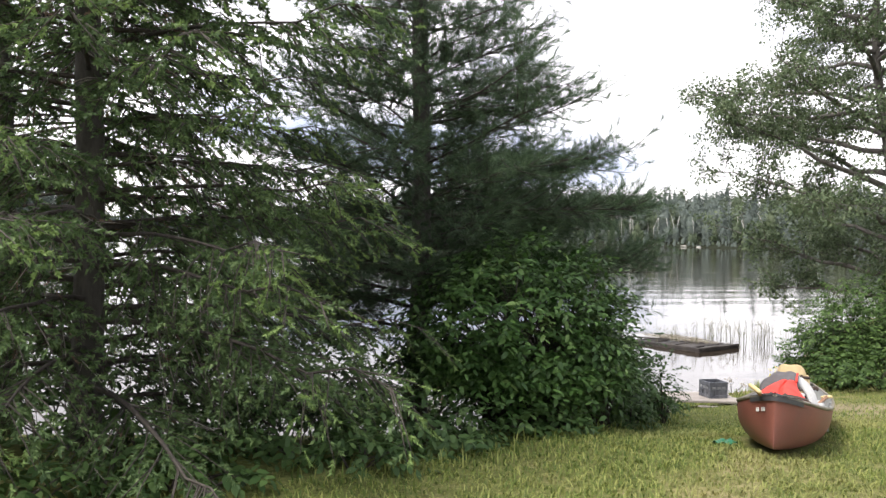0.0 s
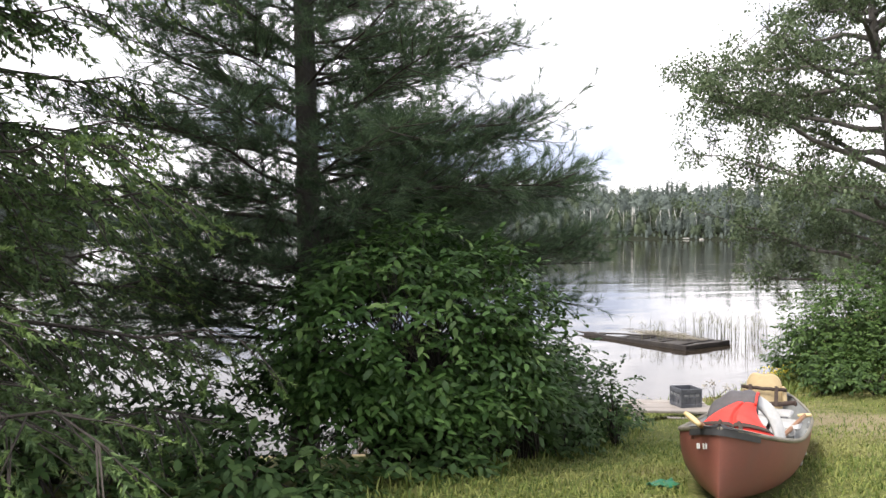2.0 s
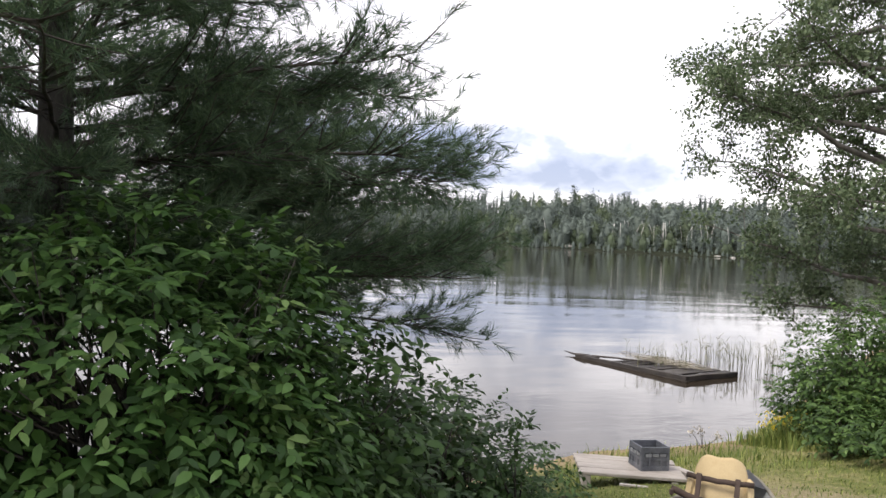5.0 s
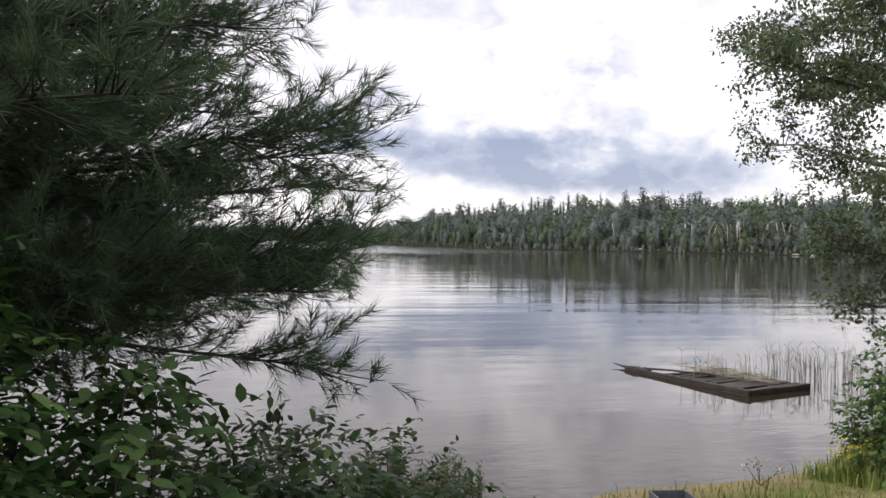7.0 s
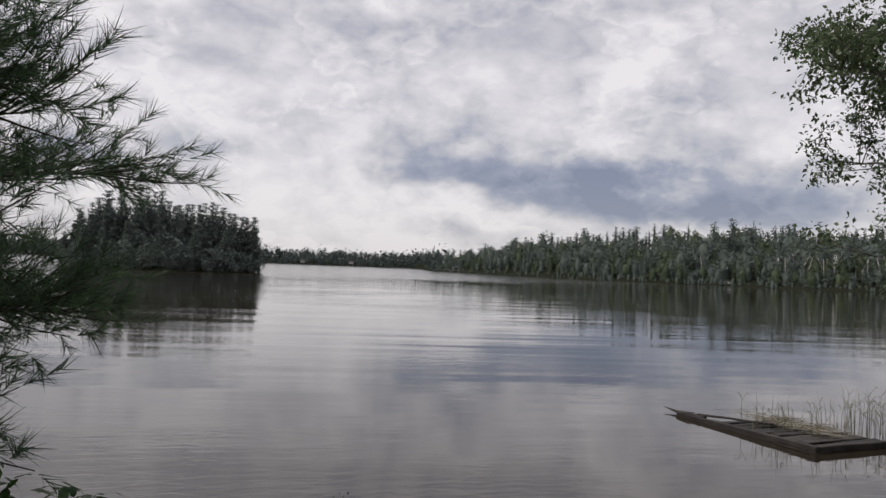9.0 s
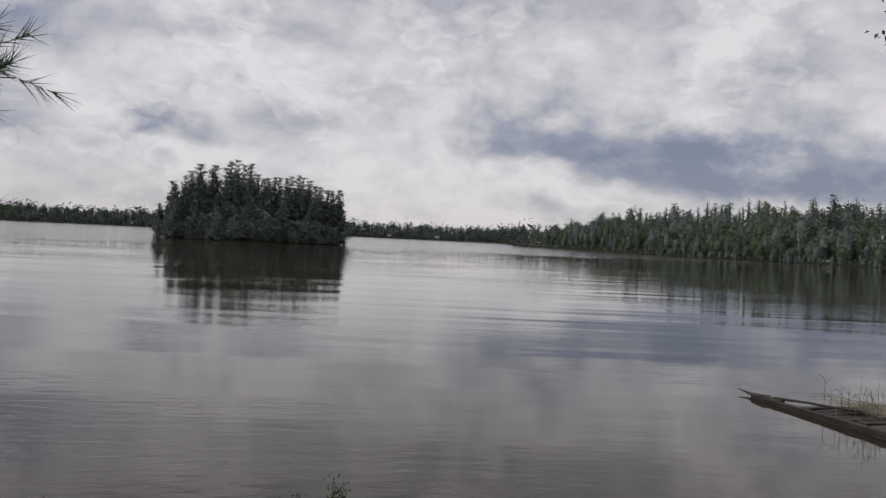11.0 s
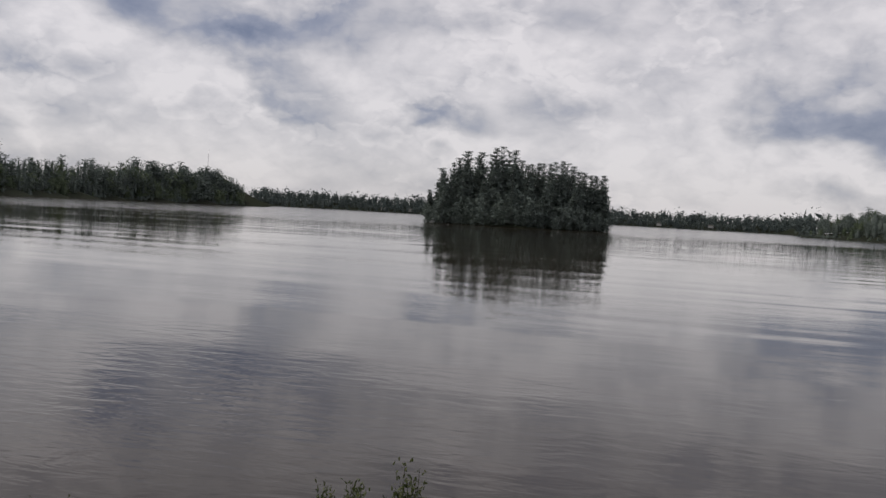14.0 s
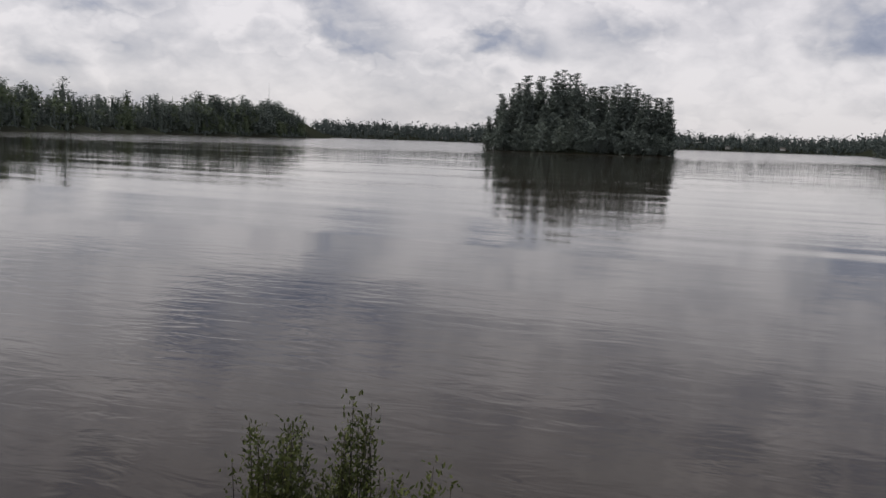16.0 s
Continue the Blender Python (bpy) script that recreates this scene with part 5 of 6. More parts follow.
# positions along the islet (first number, metres to the right of its middle), across it, kind, size
ISLET = [(-19.5, 0, 4, 0.72), (-17.0, 1, 5, 0.92), (-16.0, -3, 2, 0.9), (-14.6, 3, 3, 0.86), (-13.0, -2, 1, 0.98), (-11.5, 1, 0, 0.95), (-11.0, -4, 3, 0.98), (-9.0, 4, 1, 1.02), (-8.3, -1, 5, 1.15),
         (-6.0, 2, 0, 0.9), (-5.0, -4, 3, 1.02), (-3.6, 0, 0, 1.0), (-2.2, 4, 0, 0.97), (-0.8, -3, 3, 1.0), (0.6, 1, 1, 0.95), (2.0, -4, 5, 0.95), (3.0, 3, 1, 0.92), (4.4, -1, 2, 1.05), (5.6, 2, 3, 0.86),
         (7.0, -3, 1, 0.92), (8.2, 1, 0, 0.84), (9.6, -2, 3, 0.90), (10.8, 3, 0, 0.86), (12.0, 0, 1, 0.93), (13.2, -2, 5, 0.93), (14.6, 2, 2, 1.0), (16.0, -1, 5, 0.9), (17.3, 1, 2, 0.96), (18.6, -1, 2, 0.98), (19.3, 1, 4, 0.95),
         (-15.5, -6, 4, 0.8), (-7.0, -7, 4, 0.9), (-1.0, -8, 2, 0.75), (6.0, -8, 4, 0.8), (12.5, -6, 4, 0.85)]
first = set()
for along, across, kind, size in ISLET:
    x = ISLE[0] + along * 0.829 - across * 0.560
    y = ISLE[1] + along * 0.560 + across * 0.829
    m = pose(x, y, max(0.1, on_ground(x, y)) - 0.2, 0, 0, (along * 97) % 360)
    if kind not in first:
        first.add(kind)
        pines[kind].matrix_basis = m @ Matrix.Scale(size * 1.09, 4)
    else:
        c = copy_thing(pines[kind], m)
        c.scale = (size * 1.09, size * 1.09, size * 1.09)


def islet_brush():
    r = np.random.default_rng(107)
    out = []
    for _ in range(190):
        u = r.uniform(-20, 20)
        w = -11.0 * math.sqrt(max(0.02, 1 - (u / 21) ** 2)) * r.uniform(0.25, 1.0)
        x, y = ISLE[0] + u * 0.829 - w * 0.560, ISLE[1] + u * 0.560 + w * 0.829
        out.append(far_tree_arrays(np.array([x, y, 0.0]), r.uniform(1.5, 7.5) * (1 - 0.5 * abs(u) / 20), int(r.integers(1 << 30)), r.random() < 0.6, 18, 1.3, heart=False))
    v, f = join(out)
    tagged(new("islet_brush", tri_mesh("islet_brush", v, f, [M_FAR_HAZED])), "dark brush at the waterline of the islet", "brush", kind="stuff")


islet_brush()


# ---- the canoe and what lies in it ----
CANOE_L, BEAM = 3.1, 0.75
bow_z, stern_z = on_ground(2.67, 6.52), on_ground(4.04, 9.52)
CANOE = pose(3.385, 7.99, (bow_z + stern_z) / 2 + 0.02, 0, 0, -24.5) @ pose(0, 0, 0, math.degrees(math.atan2(stern_z - bow_z, 3.4)), 0, 0) @ Matrix.Diagonal((0.87, 1.12, 0.97, 1.0))


def hull_section(s, inset=0.0):
    """Half width, sheer height and keel height at s = -1 (bow) .. 1 (stern)."""
    a = np.abs(s)
    b = (BEAM / 2) * np.maximum(1 - a ** np.where(s < 0, 4.2, 2.6), 0) ** 0.72
    top = 0.285 + 0.125 * a ** 3.2
    keel = 0.012 + 0.05 * a ** 6
    return np.maximum(b - inset, 0.0), top, keel + inset


def hull_sheet(inset, name, mat):
    def fn(u, v):
        s = np.sin((u - 0.5) * np.pi) * (1 - inset * 3)
        b, top, keel = hull_section(s, inset)
        phi = np.pi * v
        cx = np.sign(np.cos(phi)) * np.abs(np.cos(phi)) ** (0.62 + 0.45 * np.abs(s) ** 5)
        sz = np.sin(phi) ** (0.72 + 0.75 * np.abs(s) ** 4)
        along = s * CANOE_L / 2 * (1 - 0.02 * np.abs(s) ** 4 * sz)
        return b * cx, along, top - (top - keel) * sz
    v, f = gridded(fn, 61, 29)
    return tri_mesh(name, v, f, [mat], smooth=True)


canoe = thing("canoe", "terracotta-red canoe beached on the lawn, loaded with gear", "canoe", m=CANOE)
part("hull", hull_sheet(0.0, "canoe_hull", M_HULL), canoe, "scuffed terracotta-red hull")
part("liner", hull_sheet(0.010, "canoe_liner", M_LINER), canoe, "pale grey inside of the hull")
ss = np.linspace(-1, 1, 60)
b_, t_, k_ = hull_section(ss)
for sgn in (-1, 1):
    v, f = tube(np.stack([sgn * b_, ss * CANOE_L / 2, t_ + 0.004], -1), np.full(60, 0.012), 8)
    part("gunwale", tri_mesh("canoe_gunwale", v, f, [M_GUNWALE], smooth=True), canoe, "scuffed olive-grey gunwale")
for end, reach in ((-1, 0.90), (1, 0.86)):
    def deck(u, v):
        s = end * (reach + (1 - reach) * u)
        b, top, k = hull_section(s)
        w = v * 2 - 1
        return (b + 0.013) * w, s * (CANOE_L / 2 + 0.012 * u), top + 0.006 + 0.02 * (1 - w ** 2)
    v, f = gridded(deck, 8, 9)
    part("deck_plate", tri_mesh("canoe_deck", v, f if end < 0 else f[:, ::-1], [M_TRIM], smooth=True), canoe, "black end deck plate")
part("seat", bm_mesh("canoe_seat", box((0.40, 0.30, 0.035), (0, 0.78, 0.285), 0.014), M_WHITE), canoe, "moulded off-white stern seat")
part("seat_apron", bm_mesh("canoe_apron", box((0.40, 0.02, 0.10), (0, 0.625, 0.235), 0.006), M_WHITE), canoe, "off-white front of the stern seat")
part("centre_bench", bm_mesh("canoe_bench", box((0.56, 0.44, 0.035), (0.02, 0.25, 0.262), 0.016), M_WHITE), canoe, "off-white moulded centre bench")
part("bench_lip", bm_mesh("canoe_bench_lip", box((0.50, 0.014, 0.045), (0.02, 0.032, 0.235), 0.005), M_WHITE), canoe, "rim of the bench")
part("bench_pillar", bm_mesh("canoe_pillar", box((0.20, 0.32, 0.21), (0.14, 0.26, 0.125), 0.02), M_LINER), canoe, "grey bench support")
for x in (-0.13, 0.12):
    part("bench_slot", bm_mesh("canoe_slot", box((0.13, 0.05, 0.008), (x, 0.50, 0.279), 0.003, (0, 0, 8)), M_TRIM), canoe, "dark slot in the bench")
for y in (-0.42, 0.02, 0.46):
    for sgn in (-1, 1):
        b, top, k = (float(q) for q in hull_section(np.array(y / 1.55)))
        part("hull_rib", bm_mesh("canoe_rib", box((0.02, 0.045, 0.17), (sgn * (b - 0.03), y, top - 0.10), 0.006, (0, sgn * 5, 0)), M_LINER), canoe, "grey side rib")
def bow_lip(u, v):
    s = np.sin((u - 0.5) * 2 * 1.12) * 0.0 - 1 + 0.105 * np.abs(u - 0.5) * 2
    b, top, k = hull_section(s)
    return np.sign(u - 0.5) * (b + 0.006), s * CANOE_L / 2 - 0.008, top + 0.014 - 0.045 * v


v, f = gridded(bow_lip, 41, 4)
part("bow_trim", tri_mesh("canoe_bow_trim", v, f, [M_TRIM], smooth=True), canoe, "black rim strip round the bow")
# registration letters stand as plain bars on the bow's flank
for k in range(5):
    if k == 2:
        continue
    s = -0.955 + 0.009 * (k - 2)
    b, top, keel = (float(q) for q in hull_section(np.array(s)))
    b2 = float(hull_section(np.array(s + 0.01))[0])
    part("letter_bar", bm_mesh("letter_bar", box((0.004, 0.013, 0.026), (0, 0, 0), 0.001), M_BARS), canoe, "small white registration letters",
         pose(-b * 0.975 - 0.002, s * CANOE_L / 2, top - 0.085, 0, -6, math.degrees(math.atan2(b2 - b, 0.01 * CANOE_L / 2))))


def cloth(fn, nu, nv, name, mat, thick=0.02):
    """A padded sheet with thickness."""
    v, f = gridded(fn, nu, nv)
    me = tri_mesh(name, v, f, [mat], smooth=True)
    bm = bmesh.new()
    bm.from_mesh(me)
    bmesh.ops.solidify(bm, geom=bm.faces[:], thickness=thick)
    bmesh.ops.recalc_face_normals(bm, faces=bm.faces[:])
    bm.to_mesh(me)
    bm.free()
    for p in me.polygons:
        p.use_smooth = True
    return me


# the white moulded bow seat stands with its arched back to the stern; the life jacket hangs over it
shell = thing("boat_seat", "white moulded plastic seat with an arched back in the canoe bow", "boat seat", m=CANOE @ pose(0.035, -0.92, 0.0))


def arch(u):
    a = np.pi * (0.03 + 0.94 * u)
    return -0.235 * np.cos(a), 0.22 + 0.31 * np.sin(a) ** 0.75


def shell_frame(u, v):
    x, z = arch(u)
    return x * (1 - 0.20 * v), 0.02 + 0.05 * (z - 0.22) / 0.3 + 0.03 * np.cos(v * 3.1), z - 0.055 * v


def shell_panel(u, v):
    x, z = arch(0.5 + (u - 0.5) * 0.9)
    return x * 0.84, 0.045 + 0.04 * v + 0.03 * (x / 0.2) ** 2, 0.16 + (z - 0.21) * v * 0.62


part("back", cloth(shell_frame, 34, 5, "seat_frame", M_WHITE, 0.022), shell, "arched white plastic rim")
part("back_panel", cloth(shell_panel, 22, 8, "seat_panel", M_WHITE, 0.012), shell, "hollow white back panel")
part("base", bm_mesh("shell_base", box((0.34, 0.26, 0.04), (-0.02, -0.04, 0.22), 0.014), M_WHITE), shell)
part("slot", bm_mesh("shell_slot", box((0.022, 0.016, 0.10), (0.135, 0.075, 0.36), 0.006, (8, 22, 0)), M_TRIM), shell, "dark hand slot")

vest = thing("life_jacket", "red life jacket with grey collar draped over the canoe bow seat", "life jacket", m=CANOE @ pose(0.035, -0.92, 0.0))


def vest_body(u, v):
    left = -0.235 + 0.20 * v ** 1.25
    right = 0.325 - 0.225 * (1 - (1 - v) ** 2.6)
    x = left + (right - left) * u - 0.02
    e = np.abs(u - 0.5) * 2
    seam = np.exp(-((u - 0.48) / 0.03) ** 2)
    sag = 0.008 * np.sin(u * 9 + v * 7) * (1 - v) + 0.006 * np.sin(v * 15 + u * 4)
    y = -0.27 + 0.23 * v ** 1.1 - 0.035 * (1 - e ** 2) + 0.014 * seam + sag
    half = hull_section((y - 0.98) / (CANOE_L / 2))[0] - 0.05
    x = np.clip(x, -half - 0.02, half - 0.02)
    z = 0.315 + 0.185 * v ** 0.9 - 0.02 * e ** 4 + 0.02 * np.sin(v * np.pi) - 0.012 * seam
    return x, y, z


part("front_panel", cloth(vest_body, 40, 24, "vest_front", M_RED, 0.04), vest, "padded bright red front panels")


def vest_collar(u, v):
    x, z = arch(0.17 + 0.45 * u)
    return x * (1.10 - 0.08 * v), -0.06 + 0.13 * v - 0.02 * np.sin(v * np.pi), z + 0.018 + 0.02 * np.sin(v * np.pi) - 0.09 * (1 - v) ** 2 + 0.006 * np.sin(u * 17)


part("collar", cloth(vest_collar, 24, 10, "vest_collar", M_GREYCLOTH, 0.035), vest, "dark grey shoulder collar")


def collar_edge(u, v):
    x, z = arch(0.60 + 0.02 * u)
    return x * 1.02, -0.07 + 0.15 * v, z + 0.026 + 0.014 * np.sin(v * np.pi) - 0.05 * (1 - v) ** 2


part("piping", cloth(collar_edge, 3, 10, "vest_piping", M_RED, 0.022), vest, "red piping on the collar end")


def vest_at(u, v, out):
    x, y, z = vest_body(np.array(u, float), np.array(v, float))
    return x, y - out, z + out * 0.6


def strap_band(v0, half):
    def fn(u, v):
        uu = 0.015 + 0.97 * u
        return vest_at(uu, v0 + half * (v - 0.5) * 2 + 0.03 * np.sin(uu * 3.1) - 0.015, 0.017)
    return fn


def strap_drop(u0, v0, v1, half):
    def fn(u, v):
        return vest_at(u0 + half * (u - 0.5) * 2, v0 + (v1 - v0) * v, 0.024)
    return fn


part("strap", cloth(strap_band(0.26, 0.034), 30, 4, "vest_strap", M_STRAP, 0.006), vest, "black webbing strap")
part("strap", cloth(strap_band(0.03, 0.030), 30, 4, "vest_strap", M_STRAP, 0.006), vest, "black webbing strap")
for u0 in (0.30, 0.58):
    part("buckle", cloth(strap_drop(u0, 0.0, 0.33, 0.024), 4, 9, "vest_buckle", M_STRAP, 0.009), vest, "black plastic buckle")

chair = thing("canoe_chair", "tan padded clip-on canoe chair with dark brown straps", "boat chair", m=CANOE @ pose(-0.05, 0.90, 0.30, 0, 0, 3))


def pad(u, v):
    e = np.abs(u - 0.5) * 2
    x = (u - 0.5) * 0.315 * (1 - 0.10 * v ** 2 - 0.14 * np.clip(v - 0.8, 0, 1) / 0.2 * 0.5)
    puff = 0.014 * np.sin(np.pi * u) * np.sin(np.pi * v)
    return x, 0.0 + 0.07 * v + 0.03 * e ** 2 - puff, -0.01 + 0.275 * v - 0.035 * e ** 5 * v ** 2 + 0.004 * np.sin(u * 11)


part("backrest", cloth(pad, 24, 16, "chair_back", M_TAN, 0.05), chair, "tan canvas backrest")
part("wing", bm_mesh("chair_wing", box((0.05, 0.05, 0.15), (0.165, 0.06, 0.10), 0.018, (-12, -6, 0)), M_TAN), chair, "tan canvas side wing")
part("wing", bm_mesh("chair_wing", box((0.05, 0.05, 0.12), (-0.165, 0.06, 0.08), 0.018, (-12, 6, 0)), M_TAN), chair, "tan canvas side wing")


def band(x0, x1, y, z0, z1, sag, wide):
    def fn(u, v):
        x = x0 + (x1 - x0) * u
        return x, y + 0.05 * (np.abs(u - 0.5) * 2) ** 2 + 0.0 * v, z0 + (z1 - z0) * u - sag * np.sin(np.pi * u) + wide * (v - 0.5) + 0.002 * np.sin(u * 23)
    return fn


part("strap", cloth(band(-0.19, 0.19, -0.012, 0.150, 0.150, 0.0, 0.028), 18, 3, "chair_strap", M_STRAP, 0.006), chair, "dark brown cross strap")
part("strap", cloth(band(-0.265, 0.265, -0.035, 0.066, 0.060, 0.030, 0.036), 20, 3, "chair_strap", M_STRAP, 0.008), chair, "sagging dark brown lower strap")
for x in (-0.11, 0.105):
    part("strap", bm_mesh("chair_strap", box((0.030, 0.010, 0.155), (x, -0.022, 0.10), 0.003, (-13, 0, 0)), M_STRAP), chair, "dark brown upright strap")
for x in (-0.262, 0.262):
    part("hook", bm_mesh("chair_hook", box((0.025, 0.035, 0.04), (x, 0.015, 0.05), 0.01), M_STRAP), chair, "dark strap clip on the gunwale")


def paddle(name, label, m, length):
    root = thing(name, label, "paddle", m=m, group="paddles in the canoe")
    z = np.linspace(0, length - 0.48, 8)
    v, f = tube(np.stack([0 * z, 0 * z, z + 0.45], -1), np.full(8, 0.0145), 8)
    part("shaft", tri_mesh("paddle_shaft", v, f, [M_PADDLE], smooth=True), root, "brown wooden shaft")

    def blade(u, v):
        w = 0.085 * np.sin(np.pi * np.clip(0.12 + 0.86 * u, 0, 1)) ** 0.45
        return (v - 0.5) * 2 * w, 0.006 * np.cos((v - 0.5) * np.pi), 0.5 * u
    part("blade", cloth(blade, 14, 7, "paddle_blade", M_PADDLE, 0.012), root, "broad wooden blade")
    grip = np.linspace(-0.046, 0.046, 9)
    v, f = tube(np.stack([grip, 0 * grip, 0 * grip + length - 0.03], -1), 0.007 + 0.008 * np.cos(grip / 0.046 * 1.2), 8)
    part("grip", tri_mesh("paddle_grip", v, f, [M_GRIP], smooth=True), root, "pale wooden T-grip")
    return root


def laid(a, b, turn=0.0):
    """A pose that carries the paddle's length from a (blade) towards b (grip)."""
    a, b = Vector(a), Vector(b)
    return Matrix.Translation(a) @ (b - a).to_track_quat("Z", "Y").to_matrix().to_4x4() @ pose(0, 0, 0, 0, 0, turn)


paddle("paddle", "wooden paddle leaning on the bow gunwale, pale grip outward", laid((3.00, 7.04, 1.50), (2.555, 6.46, 1.84), 150), 0.82)
paddle("paddle", "wooden paddle lying across the gunwale of the canoe", laid((3.05, 7.05, 1.46), (3.88, 8.42, 1.43), 170), 1.60)

# ---- the landing ----
PLAT = pose(3.88, 12.30, 0.645, 0, 0, -3)
platform = thing("board_platform", "small weathered plank platform on the sand at the waterline", "platform", m=PLAT)
for k in range(4):
    part("plank", bm_mesh("platform_plank", box((0.93, 0.152, 0.03), (rng.uniform(-0.015, 0.015), -0.237 + k * 0.158, rng.uniform(-0.004, 0.004)), 0.005, (0, rng.uniform(-0.6, 0.6), 0)), M_BOARD), platform)
for x in (-0.38, 0.38):
    part("joist", bm_mesh("platform_joist", box((0.07, 0.62, 0.16), (x, 0, -0.096), 0.006), M_BOARD), platform, "grey timber joist")
side_board = new("loose_board", bm_mesh("loose_board", box((0.09, 0.80, 0.06), (0, 0, 0), 0.006), M_BOARD))
side_board.matrix_basis = pose(4.42, 12.26, on_ground(4.42, 12.26) + 0.05, -9, 0, 6)
tagged(side_board, "loose weathered board beside the platform", "board")
loose = new("loose_board", bm_mesh("loose_board", box((0.24, 0.06, 0.02), (0, 0, 0), 0.004), M_BOARD))
loose.matrix_basis = pose(3.86, 11.80, on_ground(3.86, 11.80) + 0.012, -8, 0, -8)
tagged(loose, "short broken board lying in the grass", "board")

CRATE = pose(4.07, 12.30, 0.664, 0, 0, 15)
crate = thing("milk_crate", "dark grey plastic milk crate on the plank platform", "crate", m=CRATE)
W, H = 0.262, 0.215
part("floor", bm_mesh("crate_floor", box((W - 0.01, W - 0.01, 0.012), (0, 0, 0.008), 0.002), M_CRATE), crate)
for k in range(4):
    side = part("wall", bm_mesh("crate_wall", box((W, 0.014, 0.035), (0, -W / 2, H - 0.018), 0.003), M_CRATE), crate, m=pose(0, 0, 0, 0, 0, 90 * k))
    for z, h in ((0.02, 0.04), (0.105, 0.03), (0.175, 0.022)):
        part("slat", bm_mesh("crate_slat", box((W, 0.012, h), (0, -W / 2, z), 0.002), M_CRATE), side)
    for x in (-W / 2 + 0.012, -0.055, 0.055, W / 2 - 0.012):
        part("rib", bm_mesh("crate_rib", box((0.022 if abs(x) > 0.1 else 0.014, 0.015, H - 0.004), (x, -W / 2, H / 2), 0.002), M_CRATE), side)
    part("panel", bm_mesh("crate_panel", box((W - 0.03, 0.005, H - 0.03 if k < 2 else H - 0.06), (0, -W / 2 + 0.007, (H - 0.03) / 2), 0), M_CRATE), side)
    for j in range(3):
        part("letter_bar", bm_mesh("crate_bar", box((0.055, 0.003, 0.026), (-0.07 + 0.07 * j, -W / 2 - 0.008, 0.14), 0), M_CRATE_PALE), side, "faint moulded lettering")

stake = thing("dead_weed", "thin dead weed stalk standing at the waterline", "weed", (5.36, 15.5, on_ground(5.36, 15.5)))
ws = []
r_ = np.random.default_rng(3)
for k in range(5):
    ws.append(tube(bent((0, 0, 0), (r_.normal() * 0.35, r_.normal() * 0.35, 1), r_.uniform(0.16, 0.32), 0.0, 5), np.linspace(0.005, 0.002, 5), 4))
wv_, wf_ = join(ws)
part("stalks", tri_mesh("weed_stalks", wv_, wf_, [M_TWIG]), stake)
p_ = np.concatenate([w[0][-4:] for w in ws for _ in range(4)]) + r_.normal(size=(80, 3)) * 0.03
v, f = leaf_set(p_, r_.normal(size=(80, 3)), r_.normal(size=(80, 3)), 0.035, 0.018)
part("seed_heads", tri_mesh("weed_heads", v, f, [M_STRAW]), stake, "brown seed heads")

# ---- the rotten raft ----
ang = math.degrees(math.atan2(3.0, -2.25))
RAFT = pose(6.44, 21.35, 0.0, 0, 0, ang) @ pose(0, 0, 0, 0, 0.3, 0) @ Matrix.Diagonal((1.036, 1.09, 1, 1))
raft = thing("raft", "half-sunken rotten timber raft with dead reeds on it", "raft", m=RAFT)
# along the raft's x runs its long side, y goes to its far side (negative: away from the landing)
LONG, WIDE = 2.55, 1.5


def skew(co):
    """The raft has warped out of square."""
    co.x -= 0.04 * co.y


def beam(size, at, turn=(0, 0, 0), name="beam"):
    bm = box(size, at, 0.012, turn)
    bmesh.ops.subdivide_edges(bm, edges=[e for e in bm.edges if e.calc_length() > 0.8], cuts=5)
    for v in bm.verts:
        v.co += Vector((0, noise.noise(v.co * 3) * 0.014, noise.noise(v.co * 3 + Vector((5, 1, 2))) * 0.016))
        skew(v.co)
    return part(name, bm_mesh("raft_" + name, bm, M_DOCK), raft)


def wedge(x0, x1, wide, y, thick):
    """A broken beam end that tapers to a point."""
    bm = box((x1 - x0, wide, thick), ((x0 + x1) / 2, y, 0.06), 0.008)
    bmesh.ops.subdivide_edges(bm, edges=[e for e in bm.edges if e.calc_length() > 0.5], cuts=6)
    for v in bm.verts:
        k = 1 - max(0.0, (v.co.x - x0) / (x1 - x0)) ** 1.2 * 0.93
        v.co.y = y + (v.co.y - y) * k + 0.02 * math.sin(v.co.x * 7)
        v.co.z = 0.085 + (v.co.z - 0.085) * k + 0.012 * math.sin(v.co.x * 9)
        skew(v.co)
    return part("broken_beam", bm_mesh("raft_tip", bm, M_DOCK), raft, "dark pointed broken beam end")


beam((2.95, 0.09, 0.10), (1.45, -0.045, 0.05), (0, 0.6, 0))
beam((2.45, 0.11, 0.10), (1.2, -0.06, -0.03), (0, 0, 0))
beam((0.09, WIDE, 0.10), (0.045, -WIDE / 2 - 0.1, 0.055))
beam((0.11, WIDE, 0.10), (0.06, -WIDE / 2 - 0.1, -0.03))
beam((1.65, 0.05, 0.04), (2.0, -0.50, 0.115), (0, 0, 28), name="loose_pole")
beam((0.09, 0.09, 0.17), (0.045, -0.045, 0.02), name="corner_post")
wedge(2.55, 3.62, 0.15, -0.10, 0.10)
beam((0.30, 0.16, 0.15), (2.98, -0.08, 0.035), (0, 6, 9), name="broken_block")
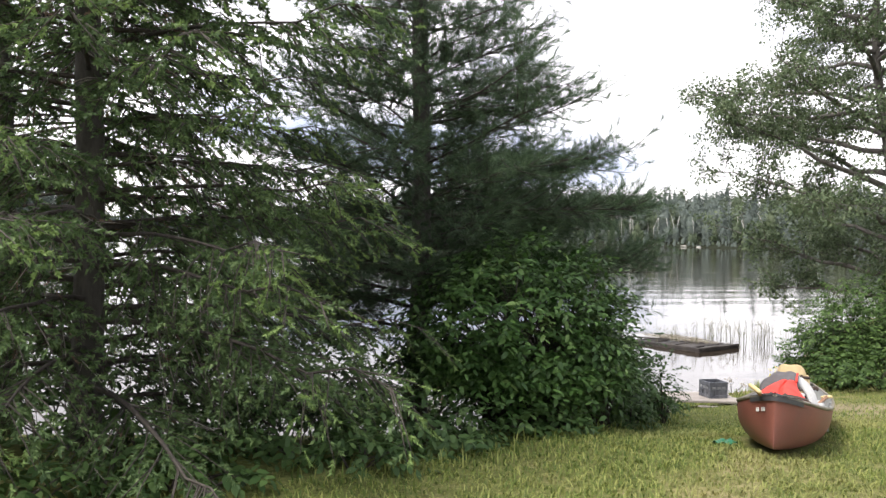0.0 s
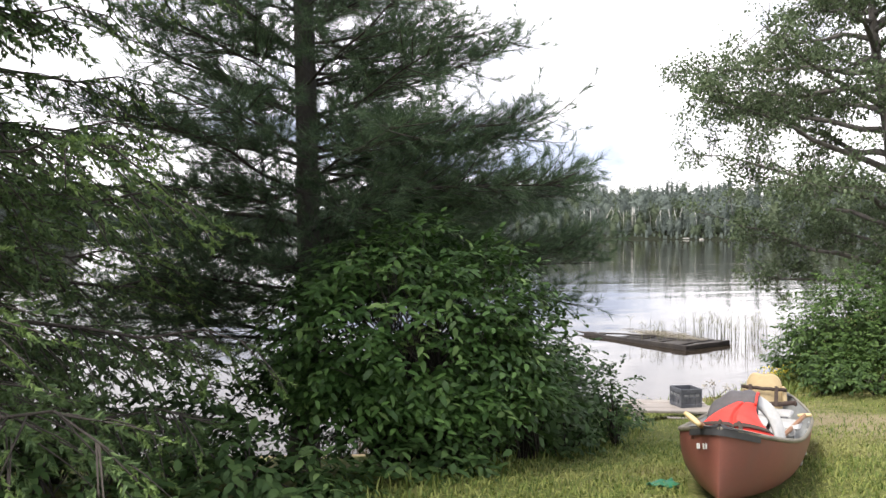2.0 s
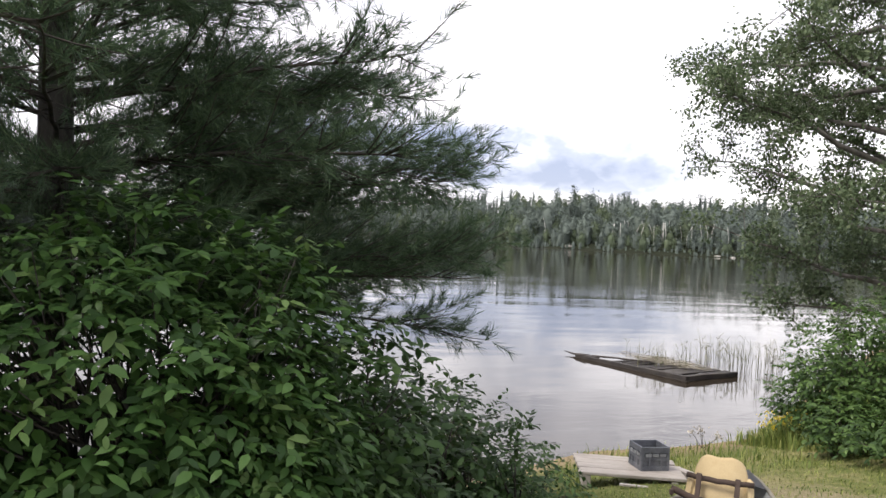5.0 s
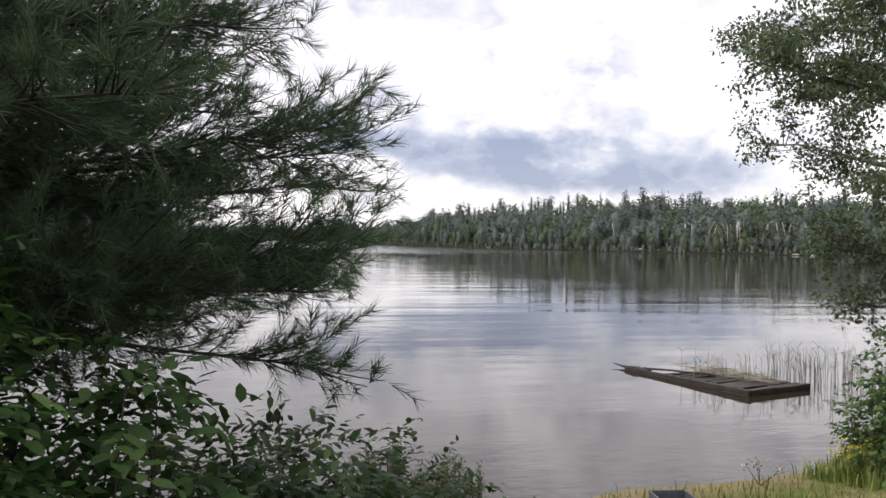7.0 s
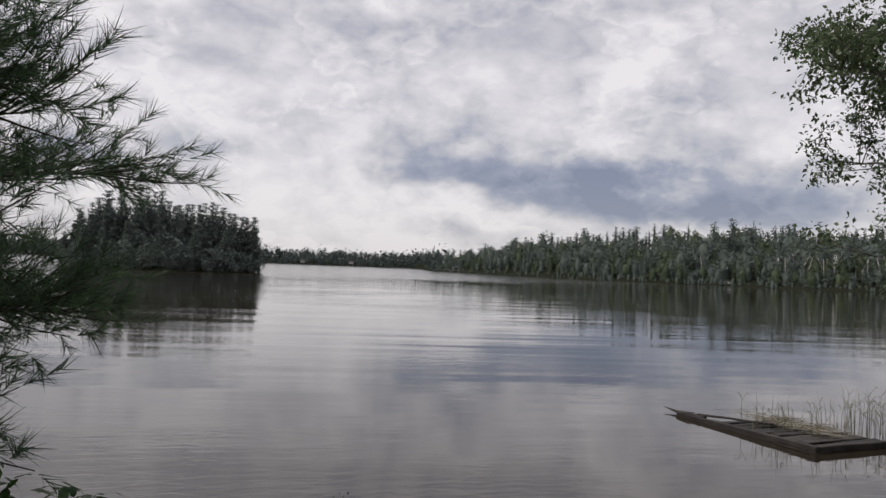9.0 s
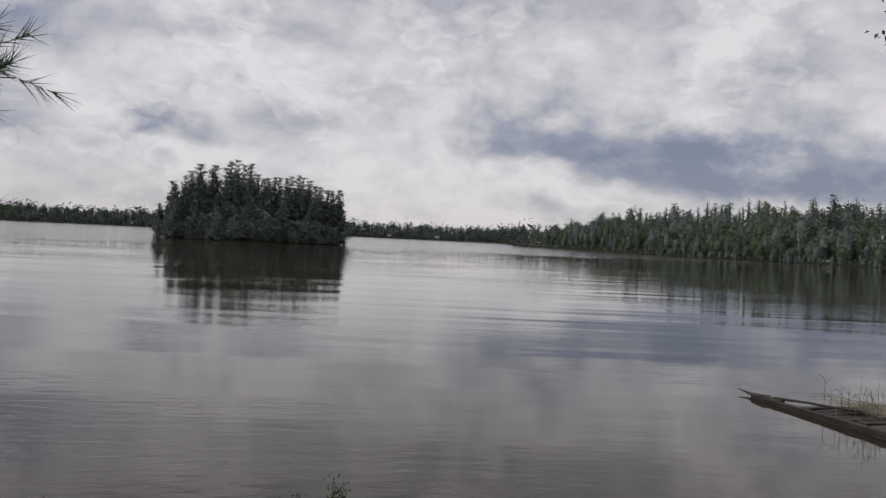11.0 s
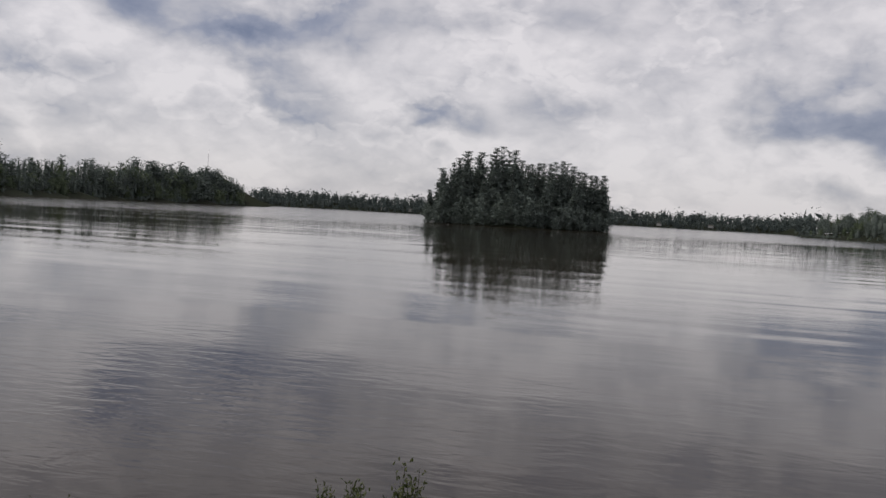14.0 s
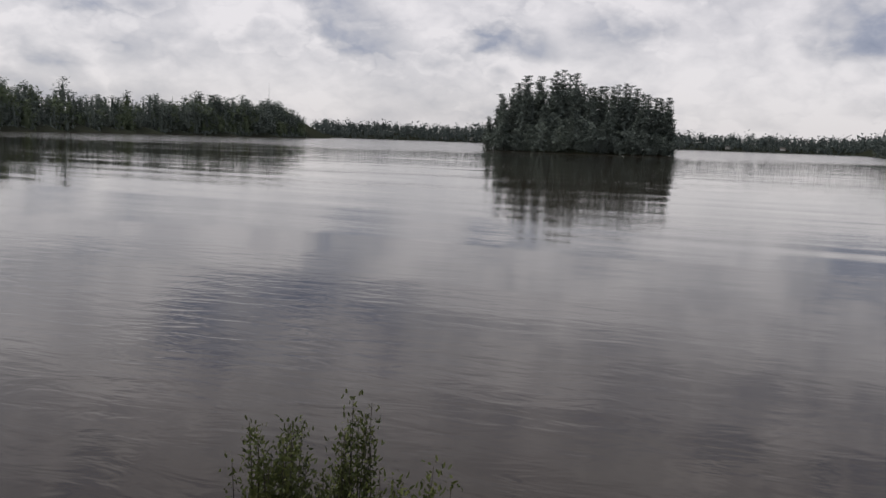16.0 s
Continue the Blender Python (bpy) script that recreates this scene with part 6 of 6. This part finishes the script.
for k in range(11):
    bm = box((0.17, WIDE * rng.uniform(0.8, 1.0) * (1 if k < 7 else 0.75), 0.025), (0.18 + k * 0.20, -WIDE / 2 - 0.05, (0.082 if k < 6 else 0.035) + rng.uniform(-0.016, 0.010)), 0.006, (rng.uniform(-1.5, 1.5), rng.uniform(-3, 3), rng.uniform(-3, 3)))
    for v in bm.verts:
        skew(v.co)
    part("plank", bm_mesh("raft_plank", bm, M_DOCK), raft)


def straw():
    r = np.random.default_rng(8)
    bits = []
    for _ in range(300):
        x, y = abs(r.normal(1.1, 0.5)) + 0.3, -0.75 - abs(r.normal(0.25, 0.22))
        a = r.uniform(0, 6.28) if r.random() < 0.5 else r.normal(0.25, 0.3)
        h = 0.25 * r.random() ** 1.5
        x -= 0.04 * y
        d = np.array([math.cos(a), math.sin(a), r.uniform(-0.1, 0.1)]) * r.uniform(0.08, 0.3)
        p = np.array([x, y, 0.115 + h * 0.25])
        bits.append(tube(np.array([p - d, p, p + d]), (0.003, 0.004, 0.002), 3))
    v, f = join(bits)
    ob = new("dead_reeds", tri_mesh("dead_reeds", v, f, [M_STRAW]))
    ob.matrix_basis = RAFT
    tagged(ob, "washed-up dead reed straw heaped on the raft", "straw", kind="stuff")


straw()


# ---- cottages and mast on the distant shores ----
def cottage(x, y, w, h, turn):
    z = max(0.2, on_ground(x, y))
    root = thing("cottage", "small pale lakeside cottage on the distant shore", "cottage", (x, y, z), turn, group="distant cottages")
    part("wall", bm_mesh("cottage_wall", box((w, w * 0.7, h), (0, 0, h / 2), 0.05), M_HOUSE), root)
    bm = bmesh.new()
    q = [bm.verts.new(c) for c in ((-w * 0.55, -w * 0.42, h), (w * 0.55, -w * 0.42, h), (w * 0.55, w * 0.42, h), (-w * 0.55, w * 0.42, h), (-w * 0.55, 0, h * 1.7), (w * 0.55, 0, h * 1.7))]
    for fc in ((0, 1, 5, 4), (2, 3, 4, 5), (1, 2, 5), (3, 0, 4), (3, 2, 1, 0)):
        bm.faces.new([q[i] for i in fc])
    part("roof", bm_mesh("cottage_roof", bm, M_ROOF), root)


for az, back, w in ((41.5, -6, 12), (28.5, 4, 9), (25.2, 6, 8), (47.5, 8, 9), (45.6, 10, 8), (23.0, 5, 8)):
    x, y = shore_point(az, back + 8)
    cottage(x, y, w, 3.2, az)
x, y = shore_point(59.4, 60)
mast = thing("radio_mast", "thin steel radio mast above the headland trees", "mast", (x, y, on_ground(x, y)))
v, f = tube(np.array([[0, 0, 0], [0, 0, 14], [0, 0, 25.0]]), (0.30, 0.18, 0.08), 5)
part("pole", tri_mesh("mast_pole", v, f, [M_STEEL]), mast)


def scrap(u, v):
    return (u - 0.5) * 0.17, (v - 0.5) * 0.10, 0.012 + 0.008 * np.sin(u * 9 + v * 4) + 0.006 * np.cos(v * 11 - u * 5)


green_scrap = new("plastic_scrap", cloth(scrap, 14, 10, "plastic_scrap", M_GREENPLASTIC, 0.004))
green_scrap.matrix_basis = pose(2.59, 7.12, on_ground(2.59, 7.12) + 0.012, 0, 0, 20)
tagged(green_scrap, "small crumpled green plastic scrap lying on the lawn", "plastic scrap")
